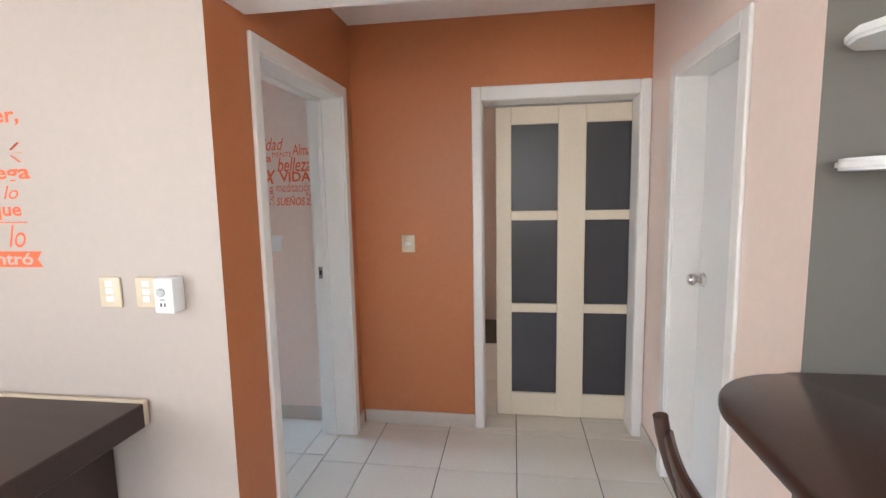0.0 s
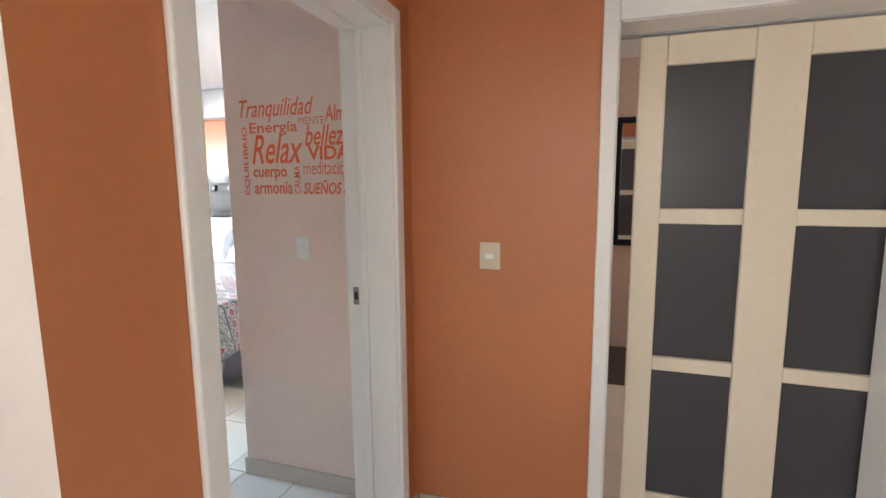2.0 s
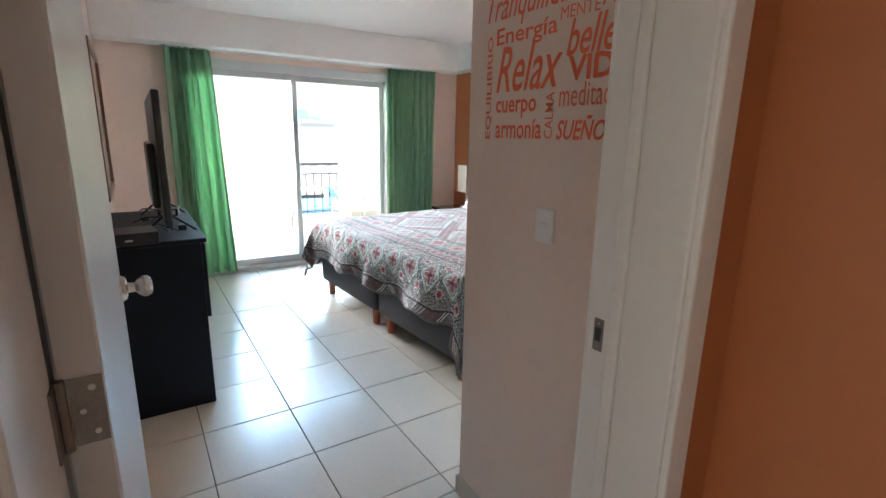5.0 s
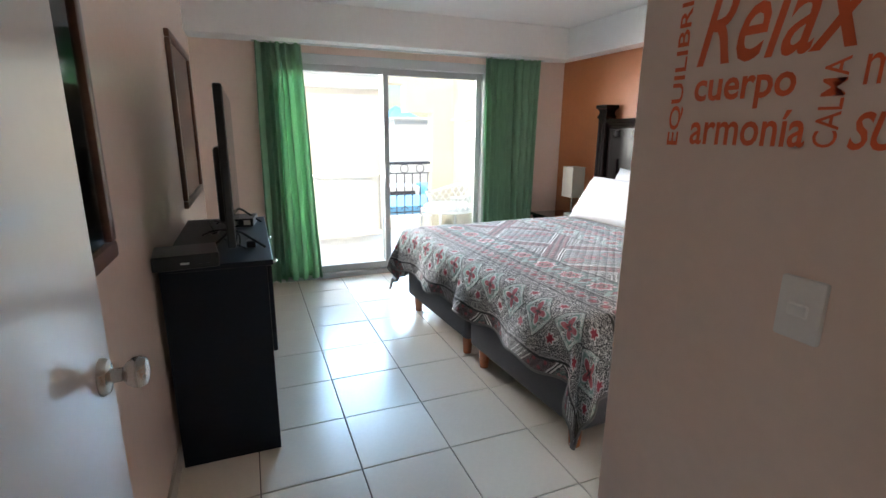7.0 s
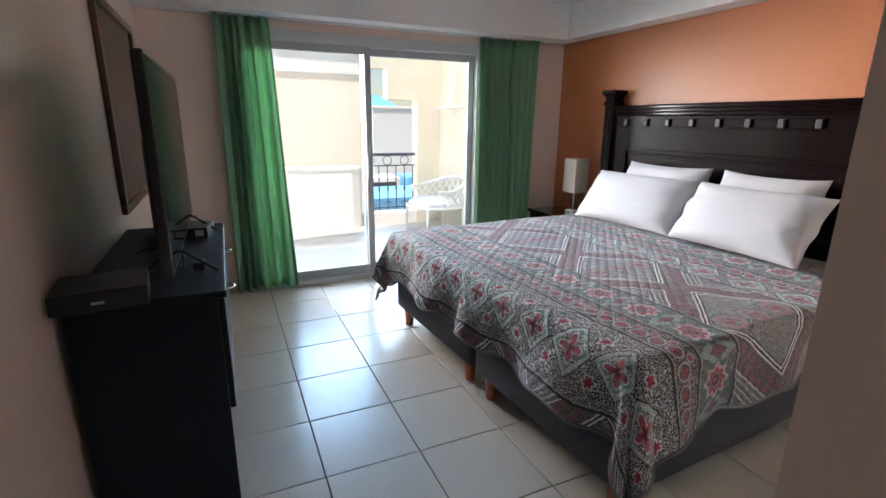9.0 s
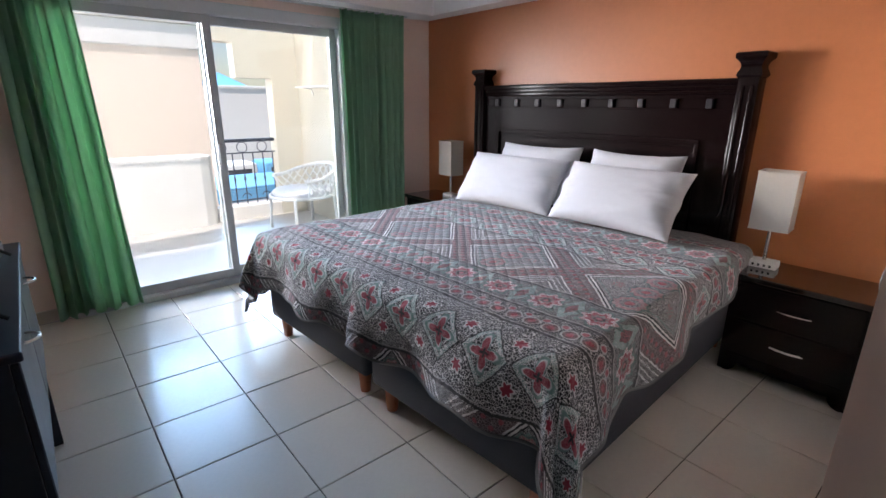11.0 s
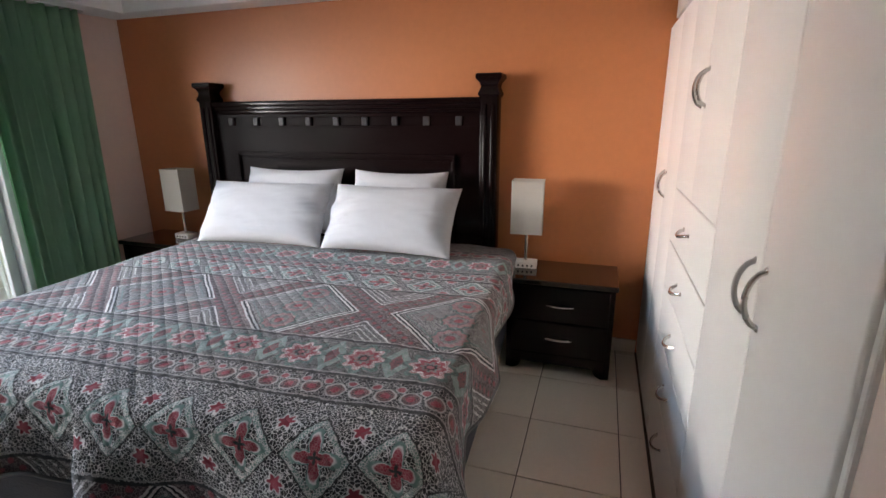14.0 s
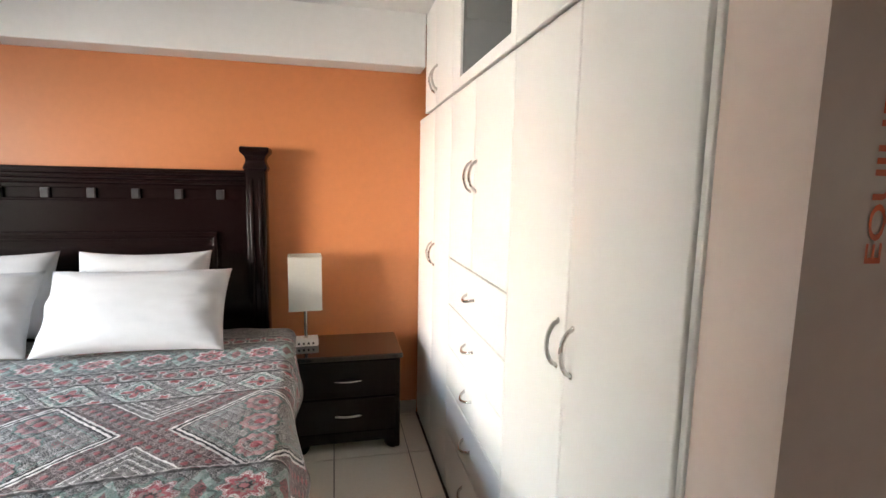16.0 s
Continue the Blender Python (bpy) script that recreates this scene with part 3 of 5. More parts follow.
    def blossoms(p, q, base, step, petal_col, shift):
        """Four-petalled flowers in lozenges along a band whose middle is q = 0."""
        x = ma("MULTIPLY", cell(p, step, shift), step)
        x2 = ma("MULTIPLY", cell(p, step, shift + 0.5), step)
        r, t = polar(x, q)
        loz = ma("ADD", ma("MULTIPLY", ma("ABSOLUTE", x), 1.15), ma("ABSOLUTE", q))
        c = mix(less(loz, 0.118, 0.003), base, black)
        c = mix(less(loz, 0.111, 0.003), c, mix(lace2, teal, white))
        c = mix(less(loz, 0.086, 0.003), c, mix(lace, black, white))
        pet = ma("DIVIDE", r, ma("MULTIPLY_ADD", ma("COSINE", ma("MULTIPLY", t, 4)), 0.021, 0.040))
        c = mix(less(pet, 1.25, 0.07), c, teal)
        c = mix(less(pet, 1.0, 0.07), c, white)
        c = mix(less(pet, 0.90, 0.07), c, mix(lace2, petal_col, pink))
        c = mix(less(pet, 0.30, 0.07), c, black)
        for dq in (-0.085, 0.085):
            rr, tt = polar(x2, ma("SUBTRACT", q, dq))
            st = ma("DIVIDE", rr, ma("MULTIPLY_ADD", ma("COSINE", ma("MULTIPLY", tt, 6)), 0.005, 0.020))
            c = mix(less(st, 1.3, 0.1), c, white)
            c = mix(less(st, 1.0, 0.1), c, petal_col)
        return c

    def rosettes(p, q, base, step, shift):
        """Round pink medallions ringed in teal."""
        x = ma("MULTIPLY", cell(p, step, shift), step)
        r, t = polar(x, q)
        k = ma("DIVIDE", r, ma("MULTIPLY_ADD", ma("COSINE", ma("MULTIPLY", t, 8)), 0.009, 0.058))
        x2 = ma("MULTIPLY", cell(p, step, shift + 0.5), step)
        loz = ma("ADD", ma("MULTIPLY", ma("ABSOLUTE", x2), 1.9), ma("ABSOLUTE", q))
        c = mix(less(loz, 0.100, 0.003), base, mix(lace2, teal, (0.34, 0.38, 0.36)))
        c = mix(less(loz, 0.050, 0.003), c, mix(lace2, grey, pink))
        c = mix(less(k, 1.42, 0.05), c, mix(lace2, teal, grey))
        c = mix(less(k, 1.10, 0.05), c, mix(lace2, pink, white))
        c = mix(less(k, 0.80, 0.05), c, mix(lace2, red, pink))
        c = mix(less(k, 0.55, 0.05), c, mix(lace2, pink, teal))
        c = mix(less(k, 0.34, 0.05), c, black)
        c = mix(less(k, 0.20, 0.05), c, pink)
        return c

    def dots(p, q, step):
        """A row of pink buds in scrolled hearts under a small crown of dots."""
        x = ma("MULTIPLY", cell(p, step), step)
        x2 = ma("MULTIPLY", cell(p, step, 0.5), step)
        c = mix(lace, black, (0.42, 0.40, 0.39))
        r, t = polar(x, ma("ADD", q, 0.012))
        c = mix(less(r, 0.032, 0.003), c, (0.50, 0.47, 0.45))
        c = mix(less(r, 0.027, 0.003), c, mix(lace2, (0.05, 0.03, 0.03), (0.30, 0.15, 0.15)))
        c = mix(less(r, 0.014, 0.003), c, mix(lace2, red, pink))
        r, t = polar(x2, ma("SUBTRACT", q, 0.026))
        c = mix(less(r, 0.016, 0.003), c, (0.46, 0.43, 0.42))
        return mix(less(r, 0.012, 0.003), c, mix(lace2, pink, red))

    blackwhite = mix(lace, black, white)
    greylace = mix(lace2, (0.045, 0.044, 0.043), (0.42, 0.41, 0.40))
    # field of large diamonds outlined in white and black, brown strips crossing between them
    below = less(e, -0.20, 0.001)
    fx = ma("MULTIPLY", cell(u, 0.69, 0.5 - 0.278 / 0.69), 0.69)
    fy = ma("ADD", ma("ADD", e, -0.705), ma("MULTIPLY", below, 1.235))
    big = ma("ADD", ma("ABSOLUTE", fx), ma("MULTIPLY", ma("ABSOLUTE", fy), 0.95))
    strip = mix(lace, (0.075, 0.045, 0.047), (0.29, 0.23, 0.225))
    cx = ma("MULTIPLY", cell(ma("ADD", fx, fy), 0.062), 0.062)
    cy = ma("MULTIPLY", cell(ma("SUBTRACT", fx, fy), 0.062), 0.062)
    bud, _t = polar(cx, cy)
    strip = mix(less(bud, 0.014, 0.003), strip, mix(lace2, (0.26, 0.05, 0.06), pink))
    col = mix(lace2, (0.05, 0.045, 0.044), (0.30, 0.28, 0.27))
    for c0, w in ((0.455, 0.005), (0.485, 0.004), (0.515, 0.006)):
        col = mix(line(big, c0, w), col, mix(lace, white, grey))
    col = mix(less(big, 0.430, 0.002), col, strip)
    col = mix(line(big, 0.425, 0.004), col, white)
    col = mix(less(big, 0.275, 0.002), col, greylace)
    for c0, w, cc in ((0.275, 0.0055, white), (0.264, 0.005, black), (0.252, 0.0055, white), (0.242, 0.004, black), (0.215, 0.003, teal)):
        col = mix(line(big, c0, w), col, cc)
    for dy in (-0.145, 0.0, 0.150):
        rr, tt = polar(fx, ma("SUBTRACT", fy, dy))
        rim = ma("DIVIDE", rr, ma("MULTIPLY_ADD", ma("COSINE", ma("MULTIPLY", tt, 10)), 0.005, 0.072))
        col = mix(less(rim, 1.0, 0.04), col, mix(lace2, teal, black))
        col = mix(less(rim, 0.86, 0.04), col, mix(lace2, (0.27, 0.075, 0.085), (0.36, 0.30, 0.29)))
        col = mix(less(rim, 0.55, 0.04), col, mix(lace2, grey, (0.34, 0.30, 0.29)))
        col = mix(less(rim, 0.26, 0.04), col, mix(lace2, red, pink))
    rr, tt = polar(ma("SUBTRACT", ma("ABSOLUTE", fx), 0.125), fy)
    col = mix(less(rr, 0.030, 0.003), col, mix(lace2, teal, pink))
    # bands from the hem to the pillows, each between dark lines
    rose_ground = mix(lace2, (0.03, 0.03, 0.03), (0.27, 0.265, 0.26))
    pale = (0.32, 0.07, 0.08)
    for lo, hi, c in ((-0.265, 0.108, blossoms(u, ma("SUBTRACT", e, -0.085), blackwhite, 0.215, red, 0.5 - 0.127 / 0.215)),
                      (0.108, 0.245, dots(u, ma("SUBTRACT", e, 0.178), 0.076)),
                      (0.245, 0.455, rosettes(u, ma("SUBTRACT", e, 0.352), rose_ground, 0.228, 0.5 - 0.272 / 0.228)),
                      (0.985, 1.185, blossoms(u, ma("SUBTRACT", e, 1.085), greylace, 0.225, pale, 0.5 - 0.265 / 0.225)),
                      (1.185, 1.300, dots(u, ma("SUBTRACT", e, 1.243), 0.076)),
                      (1.300, 1.560, rosettes(u, ma("SUBTRACT", e, 1.425), rose_ground, 0.228, 0.5 - 0.235 / 0.228)),
                      (1.560, 1.660, dots(u, ma("SUBTRACT", e, 1.61), 0.076))):
        col = mix(band(e, lo, hi), col, c)
        for edge in (lo, hi):
            col = mix(line(e, edge, 0.006), col, (0.03, 0.027, 0.026))
            col = mix(line(e, edge + 0.011, 0.0025), col, (0.36, 0.34, 0.33))
    L(col, bs.inputs["Base Color"])
    bs.inputs["Roughness"].default_value = 0.9
    bs.inputs["Sheen Weight"].default_value = 0.15
    # quilting in diamonds, and the weave
    p, q = cell(ma("ADD", u, v), 0.062), cell(ma("SUBTRACT", u, v), 0.062)
    puff = ma("MULTIPLY", ma("SUBTRACT", 0.25, ma("MULTIPLY", p, p)), ma("SUBTRACT", 0.25, ma("MULTIPLY", q, q)))
    b1 = nt.nodes.new("ShaderNodeBump")
    b1.inputs["Strength"].default_value, b1.inputs["Distance"].default_value = 0.7, 0.075
    L(puff, b1.inputs["Height"])
    nz = nt.nodes.new("ShaderNodeTexNoise")
    nz.inputs["Scale"].default_value = 500
    b2 = nt.nodes.new("ShaderNodeBump")
    b2.inputs["Strength"].default_value, b2.inputs["Distance"].default_value = 0.3, 0.002
    L(nz.outputs["Fac"], b2.inputs["Height"])
    L(b1.outputs[0], b2.inputs["Normal"])
    L(b2.outputs[0], bs.inputs["Normal"])
    return m


QUILT = duvet_material()
BED = dict(at=(-3.535, 3.365, 0.0), rz=3.5)
HALF, LONG = 1.03, 1.93
bed = thing("bed", BED["at"], "king bed on two charcoal fabric bases with short orange wooden legs", "bed", rz=BED["rz"])
for x0, x1 in ((-HALF, -0.025), (0.025, HALF)):
    part("box_base", box(x0, x1, 0.0, LONG, 0.125, 0.375, 0.025, 3), BASECLOTH, bed, "charcoal quilted fabric bed base", True)
    for lx in (x0 + 0.085, x1 - 0.085):
        for ly in (0.06, LONG - 0.07):
            part("leg", cyl(0.026, 0.036, 0.0, 0.13, (lx, ly), 20), LEGWOOD, bed, "varnished orange wooden leg", True)
part("mattress", box(-HALF + 0.01, HALF - 0.01, 0.01, LONG, 0.375, 0.645, 0.045, 3), LINEN, bed, "white mattress under the quilt", True)


def quilt_mesh():
    """A quilt laid on the mattress that hangs over the foot and both sides."""
    A, TOPZ, R = HALF - 0.02, 0.668, 0.06
    nu, nv = 190, 170
    bm = bmesh.new()
    lay = bm.verts.layers.float_vector.new("cloth")
    side_r = lambda b: 0.22 + 0.14 * max(0, 1 - max(b, 0) / 1.5)
    side_l = lambda b: 0.33 + 0.10 * max(0, 1 - max(b, 0) / 1.0)
    foot = 0.335
    grid = []
    for j in range(nv + 1):
        b = -foot + (1.83 + foot) * j / nv
        line = []
        for i in range(nu + 1):
            w = i / nu
            a0, a1 = -A - side_l(b), A + side_r(b)
            a = a0 + (a1 - a0) * w
            da, db = max(0, abs(a) - A), max(0, -b)
            s = 1 if a > 0 else -1
            d = math.hypot(da, db)
            x, y = max(-A, min(A, a)), max(0, b)
            z = TOPZ + 0.012 * noise.noise((a * 2.2, b * 2.2, 1)) + 0.006 * noise.noise((a * 7, b * 7, 3))
            if d > 0:
                dx, dy = s * da / d, -db / d
                arc = R * math.pi / 2
                if d < arc:
                    out, drop = R * math.sin(d / R), R * (1 - math.cos(d / R))
                else:
                    out, drop = R, R + d - arc
                corner = min(da, db) / max(d, 1e-6)
                t = max(0, d - 0.08)
                wave = 0.030 * math.sin((a if db > da else b) * 9.5 + s) + 0.018 * noise.noise((a * 6, b * 6, 7))
                fold = 0.10 * math.sin(6 * math.atan2(db, da + 1e-9)) * corner
                out += t * (0.10 + 0.35 * corner) + wave * min(1, t * 5) + fold * min(1, t * 3)
                z = z - drop + 0.012 * math.sin((a if db > da else b) * 21) * min(1, t * 4)
                if s > 0:
                    z -= 0.12 * corner * min(1, t * 3)
                x, y = x + dx * out, y + dy * out
            vert = bm.verts.new((x, y, max(z, 0.03)))
            vert[lay] = Vector((a, b + 0.385, 0))
            line.append(vert)
        grid.append(line)
    for p, q in zip(grid, grid[1:]):
        for i in range(nu):
            bm.faces.new((p[i], p[i + 1], q[i + 1], q[i]))
    hem = [g[0].co.copy() for g in grid[::-1]] + [v.co.copy() for v in grid[0][1:]] + [g[-1].co.copy() for g in grid[1:]]
    return bm, hem


quilt = thing("quilt", BED["at"], "printed quilt in black, white, red and teal spread over the bed", "quilt", rz=BED["rz"])
cloth, hem = quilt_mesh()
qc = part("cloth", cloth, QUILT, quilt, smooth=True, angle=180)
qc.modifiers.new("thick", "SOLIDIFY").thickness = 0.010
BINDING = mat("grey_quilt_binding", (0.16, 0.155, 0.15), 0.9, 0.3, 40, 0.4, 300)
part("hem_binding", tube(hem, 0.007, 6), BINDING, quilt, "narrow grey stitched binding along the hem", True)


def pillow(m, wide, high, thick, seed, label):
    rng = random.Random(seed)
    bm, n = bmesh.new(), 44
    off = rng.uniform(0, 50)
    for side in (1, -1):
        grid = []
        for j in range(n + 1):
            line = []
            for i in range(n + 1):
                u, v = 2 * i / n - 1, 2 * j / n - 1
                x = u * wide / 2 * (1 - 0.05 * (1 - abs(v) ** 2) * abs(u) ** 4)
                y = v * high / 2 * (1 - 0.10 * (1 - abs(u) ** 2) * abs(v) ** 4)
                h = thick / 2 * ((1 - abs(u) ** 3.2) * (1 - abs(v) ** 3.0)) ** 0.55
                ns = noise.noise((u * 1.8 + off, v * 1.8, side)) * 0.009 + noise.noise((u * 5 + off, v * 4, 9)) * 0.003 + (abs(noise.noise((u * 3.5 + off + v, v * 7 - u * 2, 4 + side))) - 0.2) * 0.012 * (0.10 + 0.90 * max(abs(u), abs(v)) ** 2)
                crease = 0.010 * math.sin(7 * (u * v) + off) * (abs(u) ** 2) * (1 - abs(v)) + 0.007 * math.sin(9 * v + 5 * abs(u) + off) * max(0, abs(u) - 0.5) * 2 * (1 - abs(v))
                line.append(bm.verts.new((x, y, side * (h + (ns + crease) * min(1, h * 30)))))
            grid.append(line)
        for a, b in zip(grid, grid[1:]):
            for i in range(n):
                bm.faces.new((a[i], a[i + 1], b[i + 1], b[i]) if side > 0 else (b[i], b[i + 1], a[i + 1], a[i]))
    bmesh.ops.remove_doubles(bm, verts=bm.verts, dist=0.0004)
    moved(bm, m)
    low = min(v.co.z for v in bm.verts)
    cx, cy = sum(v.co.x for v in bm.verts) / len(bm.verts), sum(v.co.y for v in bm.verts) / len(bm.verts)
    ob = part("pillow", moved(bm, Matrix.Translation((-cx, -cy, -low))), LINEN, smooth=True, angle=180)
    ob.matrix_basis = Matrix.Translation((cx, cy, low))
    return tagged(ob, label, "pillow", "pillows on the bed")


pillow(pose(-4.06, 5.17, 0.905, 70, 0, 3), 0.70, 0.44, 0.18, 4, "white pillow standing against the headboard")
pillow(pose(-3.31, 5.17, 0.905, 70, 0, 1), 0.62, 0.44, 0.18, 8, "white pillow standing against the headboard")
pillow(pose(-4.15, 5.00, 0.850, 54, 0, 5), 0.86, 0.44, 0.20, 2, "plump white pillow leaning on another pillow")
pillow(pose(-3.275, 4.98, 0.862, 54, 0, 0), 0.80, 0.43, 0.20, 6, "plump white pillow leaning on another pillow")

# headboard: two fluted posts with flared caps, a moulded top, a row of small blocks and a raised panel
hb = thing("headboard", (-3.805, 5.38, 0.0), "dark espresso wooden headboard with flared posts and moulded panels", "headboard")
for s in (-1, 1):
    px = s * 1.022
    post = part("post", boxes((px - 0.052, px + 0.052, -0.055, 0.055, 0.0, 1.545), (px - 0.034, px - 0.012, -0.063, -0.05, 0.25, 1.50), (px + 0.012, px + 0.034, -0.063, -0.05, 0.25, 1.50), bevel=0.008, seg=2), DARKWOOD, hb, smooth=True)
    bm = bmesh.new()
    prof = [(0.056, 1.540), (0.064, 1.552), (0.062, 1.562), (0.052, 1.585), (0.050, 1.600), (0.056, 1.618), (0.068, 1.632), (0.076, 1.640), (0.076, 1.662), (0.070, 1.668)]
    rings = [[bm.verts.new((px + r * sx, 0.95 * r * sy, z)) for sx, sy in ((-1, -1), (1, -1), (1, 1), (-1, 1))] for r, z in prof]
    for a, b in zip(rings, rings[1:]):
        for k in range(4):
            bm.faces.new((a[k], a[(k + 1) % 4], b[(k + 1) % 4], b[k]))
    bm.faces.new(rings[-1])
    bm.faces.new(rings[0][::-1])
    part("cap", bm, DARKWOOD, post, smooth=True, angle=25)
part("back_panel", box(-0.97, 0.97, -0.015, 0.02, 0.15, 1.50, 0.003), DARKWOOD, hb)
part("top_moulding", boxes((-0.975, 0.975, -0.050, 0.035, 1.505, 1.540), (-0.972, 0.972, -0.042, 0.03, 1.480, 1.510), (-0.97, 0.97, -0.032, 0.02, 1.455, 1.485), bevel=0.008, seg=2), DARKWOOD, hb, smooth=True)
part("frieze_rail", boxes((-0.97, 0.97, -0.030, 0.0, 1.365, 1.380), (-0.97, 0.97, -0.024, 0.0, 1.430, 1.456), bevel=0.004), DARKWOOD, hb)
for k in range(9):
    part("block", box(-0.835 + 0.2085 * k - 0.019, -0.835 + 0.2085 * k + 0.019, -0.034, -0.012, 1.378, 1.432, 0.004), BLOCKWOOD, hb)
part("panel_moulding", boxes((-0.82, 0.81, -0.036, -0.01, 1.178, 1.202), (-0.82, -0.796, -0.036, -0.01, 0.30, 1.178), (0.786, 0.81, -0.036, -0.01, 0.30, 1.178), (-0.785, 0.775, -0.026, -0.01, 1.150, 1.166), bevel=0.005, seg=2), DARKWOOD, hb)


# ---- bedside tables and lamps ----
def bow_handle(parent, x, y, z, wide=0.14):
    pts = [(x - wide / 2 + wide * k / 12, y - 0.022 * math.sin(math.pi * k / 12), z + 0.004 * math.sin(math.pi * k / 12)) for k in range(13)]
    return part("handle", tube(pts, 0.0075, 8, flat=0.6), STEEL, parent, "brushed steel bow handle", True)


night = thing("nightstand", (-2.30, 5.235, 0.0), "dark espresso bedside table with two drawers", "bedside table", "bedside tables")
part("top", box(-0.302, 0.302, -0.212, 0.185, 0.530, 0.560, 0.006, 2), GLOSSTOP, night, "glossy dark wooden top")
part("side_panel", box(-0.290, -0.262, -0.190, 0.175, 0.0, 0.530, 0.004), DARKWOOD, night)
part("side_panel", box(0.262, 0.290, -0.190, 0.175, 0.0, 0.530, 0.004), DARKWOOD, night)
part("back_board", box(-0.262, 0.262, 0.160, 0.172, 0.06, 0.530), DARKWOOD, night)
part("shelf", box(-0.262, 0.262, -0.17, 0.160, 0.095, 0.115), DARKWOOD, night)
for z0, z1, hz in ((0.318, 0.520, 0.412), (0.118, 0.310, 0.212)):
    dr = part("drawer", box(-0.266, 0.266, -0.198, -0.178, z0, z1, 0.005, 2), DARKWOOD, night)
    bow_handle(dr, 0.005, -0.198, hz)
bm = bmesh.new()
prof = [(-0.262, 0.0)] + [(-0.262 + 0.06 * math.sin(a * math.pi / 12), 0.0 + 0.055 * (1 - math.cos(a * math.pi / 12))) for a in range(7)] + [(0.262 - 0.06 * math.sin(a * math.pi / 12), 0.055 * (1 - math.cos(a * math.pi / 12))) for a in range(6, -1, -1)] + [(0.262, 0.0), (0.262, 0.112), (-0.262, 0.112)]
clean = []
for p in prof:
    if not clean or (Vector(p) - Vector(clean[-1])).length > 1e-4:
        clean.append(p)
f = bm.faces.new([bm.verts.new((x, -0.192, z)) for x, z in clean])
ex = bmesh.ops.extrude_face_region(bm, geom=[f])
for v in [g for g in ex["geom"] if isinstance(g, bmesh.types.BMVert)]:
    v.co.y += 0.02
bmesh.ops.recalc_face_normals(bm, faces=bm.faces)
part("apron", bm, DARKWOOD, night, "scalloped plinth board")
far_night = copy_thing(night, pose(-5.21, 5.235, 0))
tagged(far_night, "dark espresso bedside table half hidden by the bed")

lampt = thing("table_lamp", (-2.525, 5.255, 0.561), "small table lamp with ivory square shade and white socket base", "table lamp", "bedside lamps", rz=4)
base = part("base", box(-0.068, 0.068, -0.045, 0.045, 0.0, 0.040, 0.006, 2), PLASTIC, lampt, "white plastic base with sockets", True)
for k in range(4):
    part("socket", box(-0.044 + 0.026 * k, -0.034 + 0.026 * k, -0.0465, -0.044, 0.012, 0.024), BLACKPL, base)
part("pole", cyl(0.010, 0.010, 0.038, 0.30, (0, 0), 16), STEEL, lampt, "brushed metal pole", True)
sb = bmesh.new()
for a, b, c, d in ((-0.089, 0.089, -0.070, -0.068), (-0.089, 0.089, 0.068, 0.070), (-0.089, -0.087, -0.068, 0.068), (0.087, 0.089, -0.068, 0.068)):
    box(a, b, c, d, 0.212, 0.516, bm=sb)
shade = part("shade", sb, SHADE, lampt, "ivory fabric shade")
for z in (0.212, 0.508):
    part("trim_band", boxes((-0.0905, 0.0905, -0.0715, -0.0695, z, z + 0.008), (-0.0905, 0.0905, 0.0695, 0.0715, z, z + 0.008), (-0.0905, -0.0885, -0.0695, 0.0695, z, z + 0.008), (0.0885, 0.0905, -0.0695, 0.0695, z, z + 0.008)), SHADE, shade)
part("bulb", moved(lathe([(0.012, 0), (0.014, 0.03), (0.026, 0.06), (0.028, 0.08), (0.018, 0.10), (0.004, 0.108)], 16), Matrix.Translation((0, 0, 0.295))), PLASTIC, lampt, "white bulb", True)
copy_thing(lampt, pose(-5.075, 5.235, 0.561, 0, 0, -3))


# ---- wardrobe: units side by side along the east wall ----
FRONT = -1.831


def pull(parent, y, z, high, way):
    """A bow pull, upright or lying, proud of the wardrobe front."""
    pts = []
    for k in range(15):
        s = -1 + 2 * k / 14
        out = 0.030 * (1 - s * s) ** 0.6
        pts.append((FRONT - 0.012 - out, y, z + s * high / 2) if way == "up" else (FRONT - 0.012 - out, y + s * high / 2, z - 0.012 * (1 - s * s)))
    bm = tube(pts, 0.0055, 8)
    for p in (pts[0], pts[-1]):
        bmesh.ops.create_uvsphere(bm, u_segments=8, v_segments=6, radius=0.0075, matrix=Matrix.Translation(p))
    return part("handle", local(bm, parent), STEEL, parent, "curved brushed nickel handle", True)


def front(parent, y0, y1, z0, z1, name="door"):
    """A lacquered front with rounded edges and a shallow routed border."""
    bm = box(FRONT - 0.014, FRONT + 0.006, y0 + 0.0025, y1 - 0.0025, z0 + 0.0025, z1 - 0.0025, 0.005, 3)
    return part(name, local(bm, parent), WARD, parent, "", True)


def unit(name, y0, y1, z0, z1, label):
    w = thing(name, (-1.55, (y0 + y1) / 2, z0), label, "wardrobe", "built-in wardrobe units")
    part("body", local(boxes((FRONT + 0.008, -1.252, y0 + 0.001, y0 + 0.018, z0, z1), (FRONT + 0.008, -1.252, y1 - 0.018, y1 - 0.001, z0, z1), (-1.268, -1.252, y0 + 0.018, y1 - 0.018, z0, z1),
                             (FRONT + 0.008, -1.268, y0 + 0.018, y1 - 0.018, z1 - 0.018, z1), (FRONT + 0.03, -1.268, y0 + 0.018, y1 - 0.018, z0, z0 + 0.05)), w), WARD, w)
    return w


def door_with_pull(w, y0, y1, z0, z1, hy, hz, high):
    d = front(w, y0, y1, z0, z1)
    h = pull(w, hy, hz, high, "up")
    h.parent = d
    return d


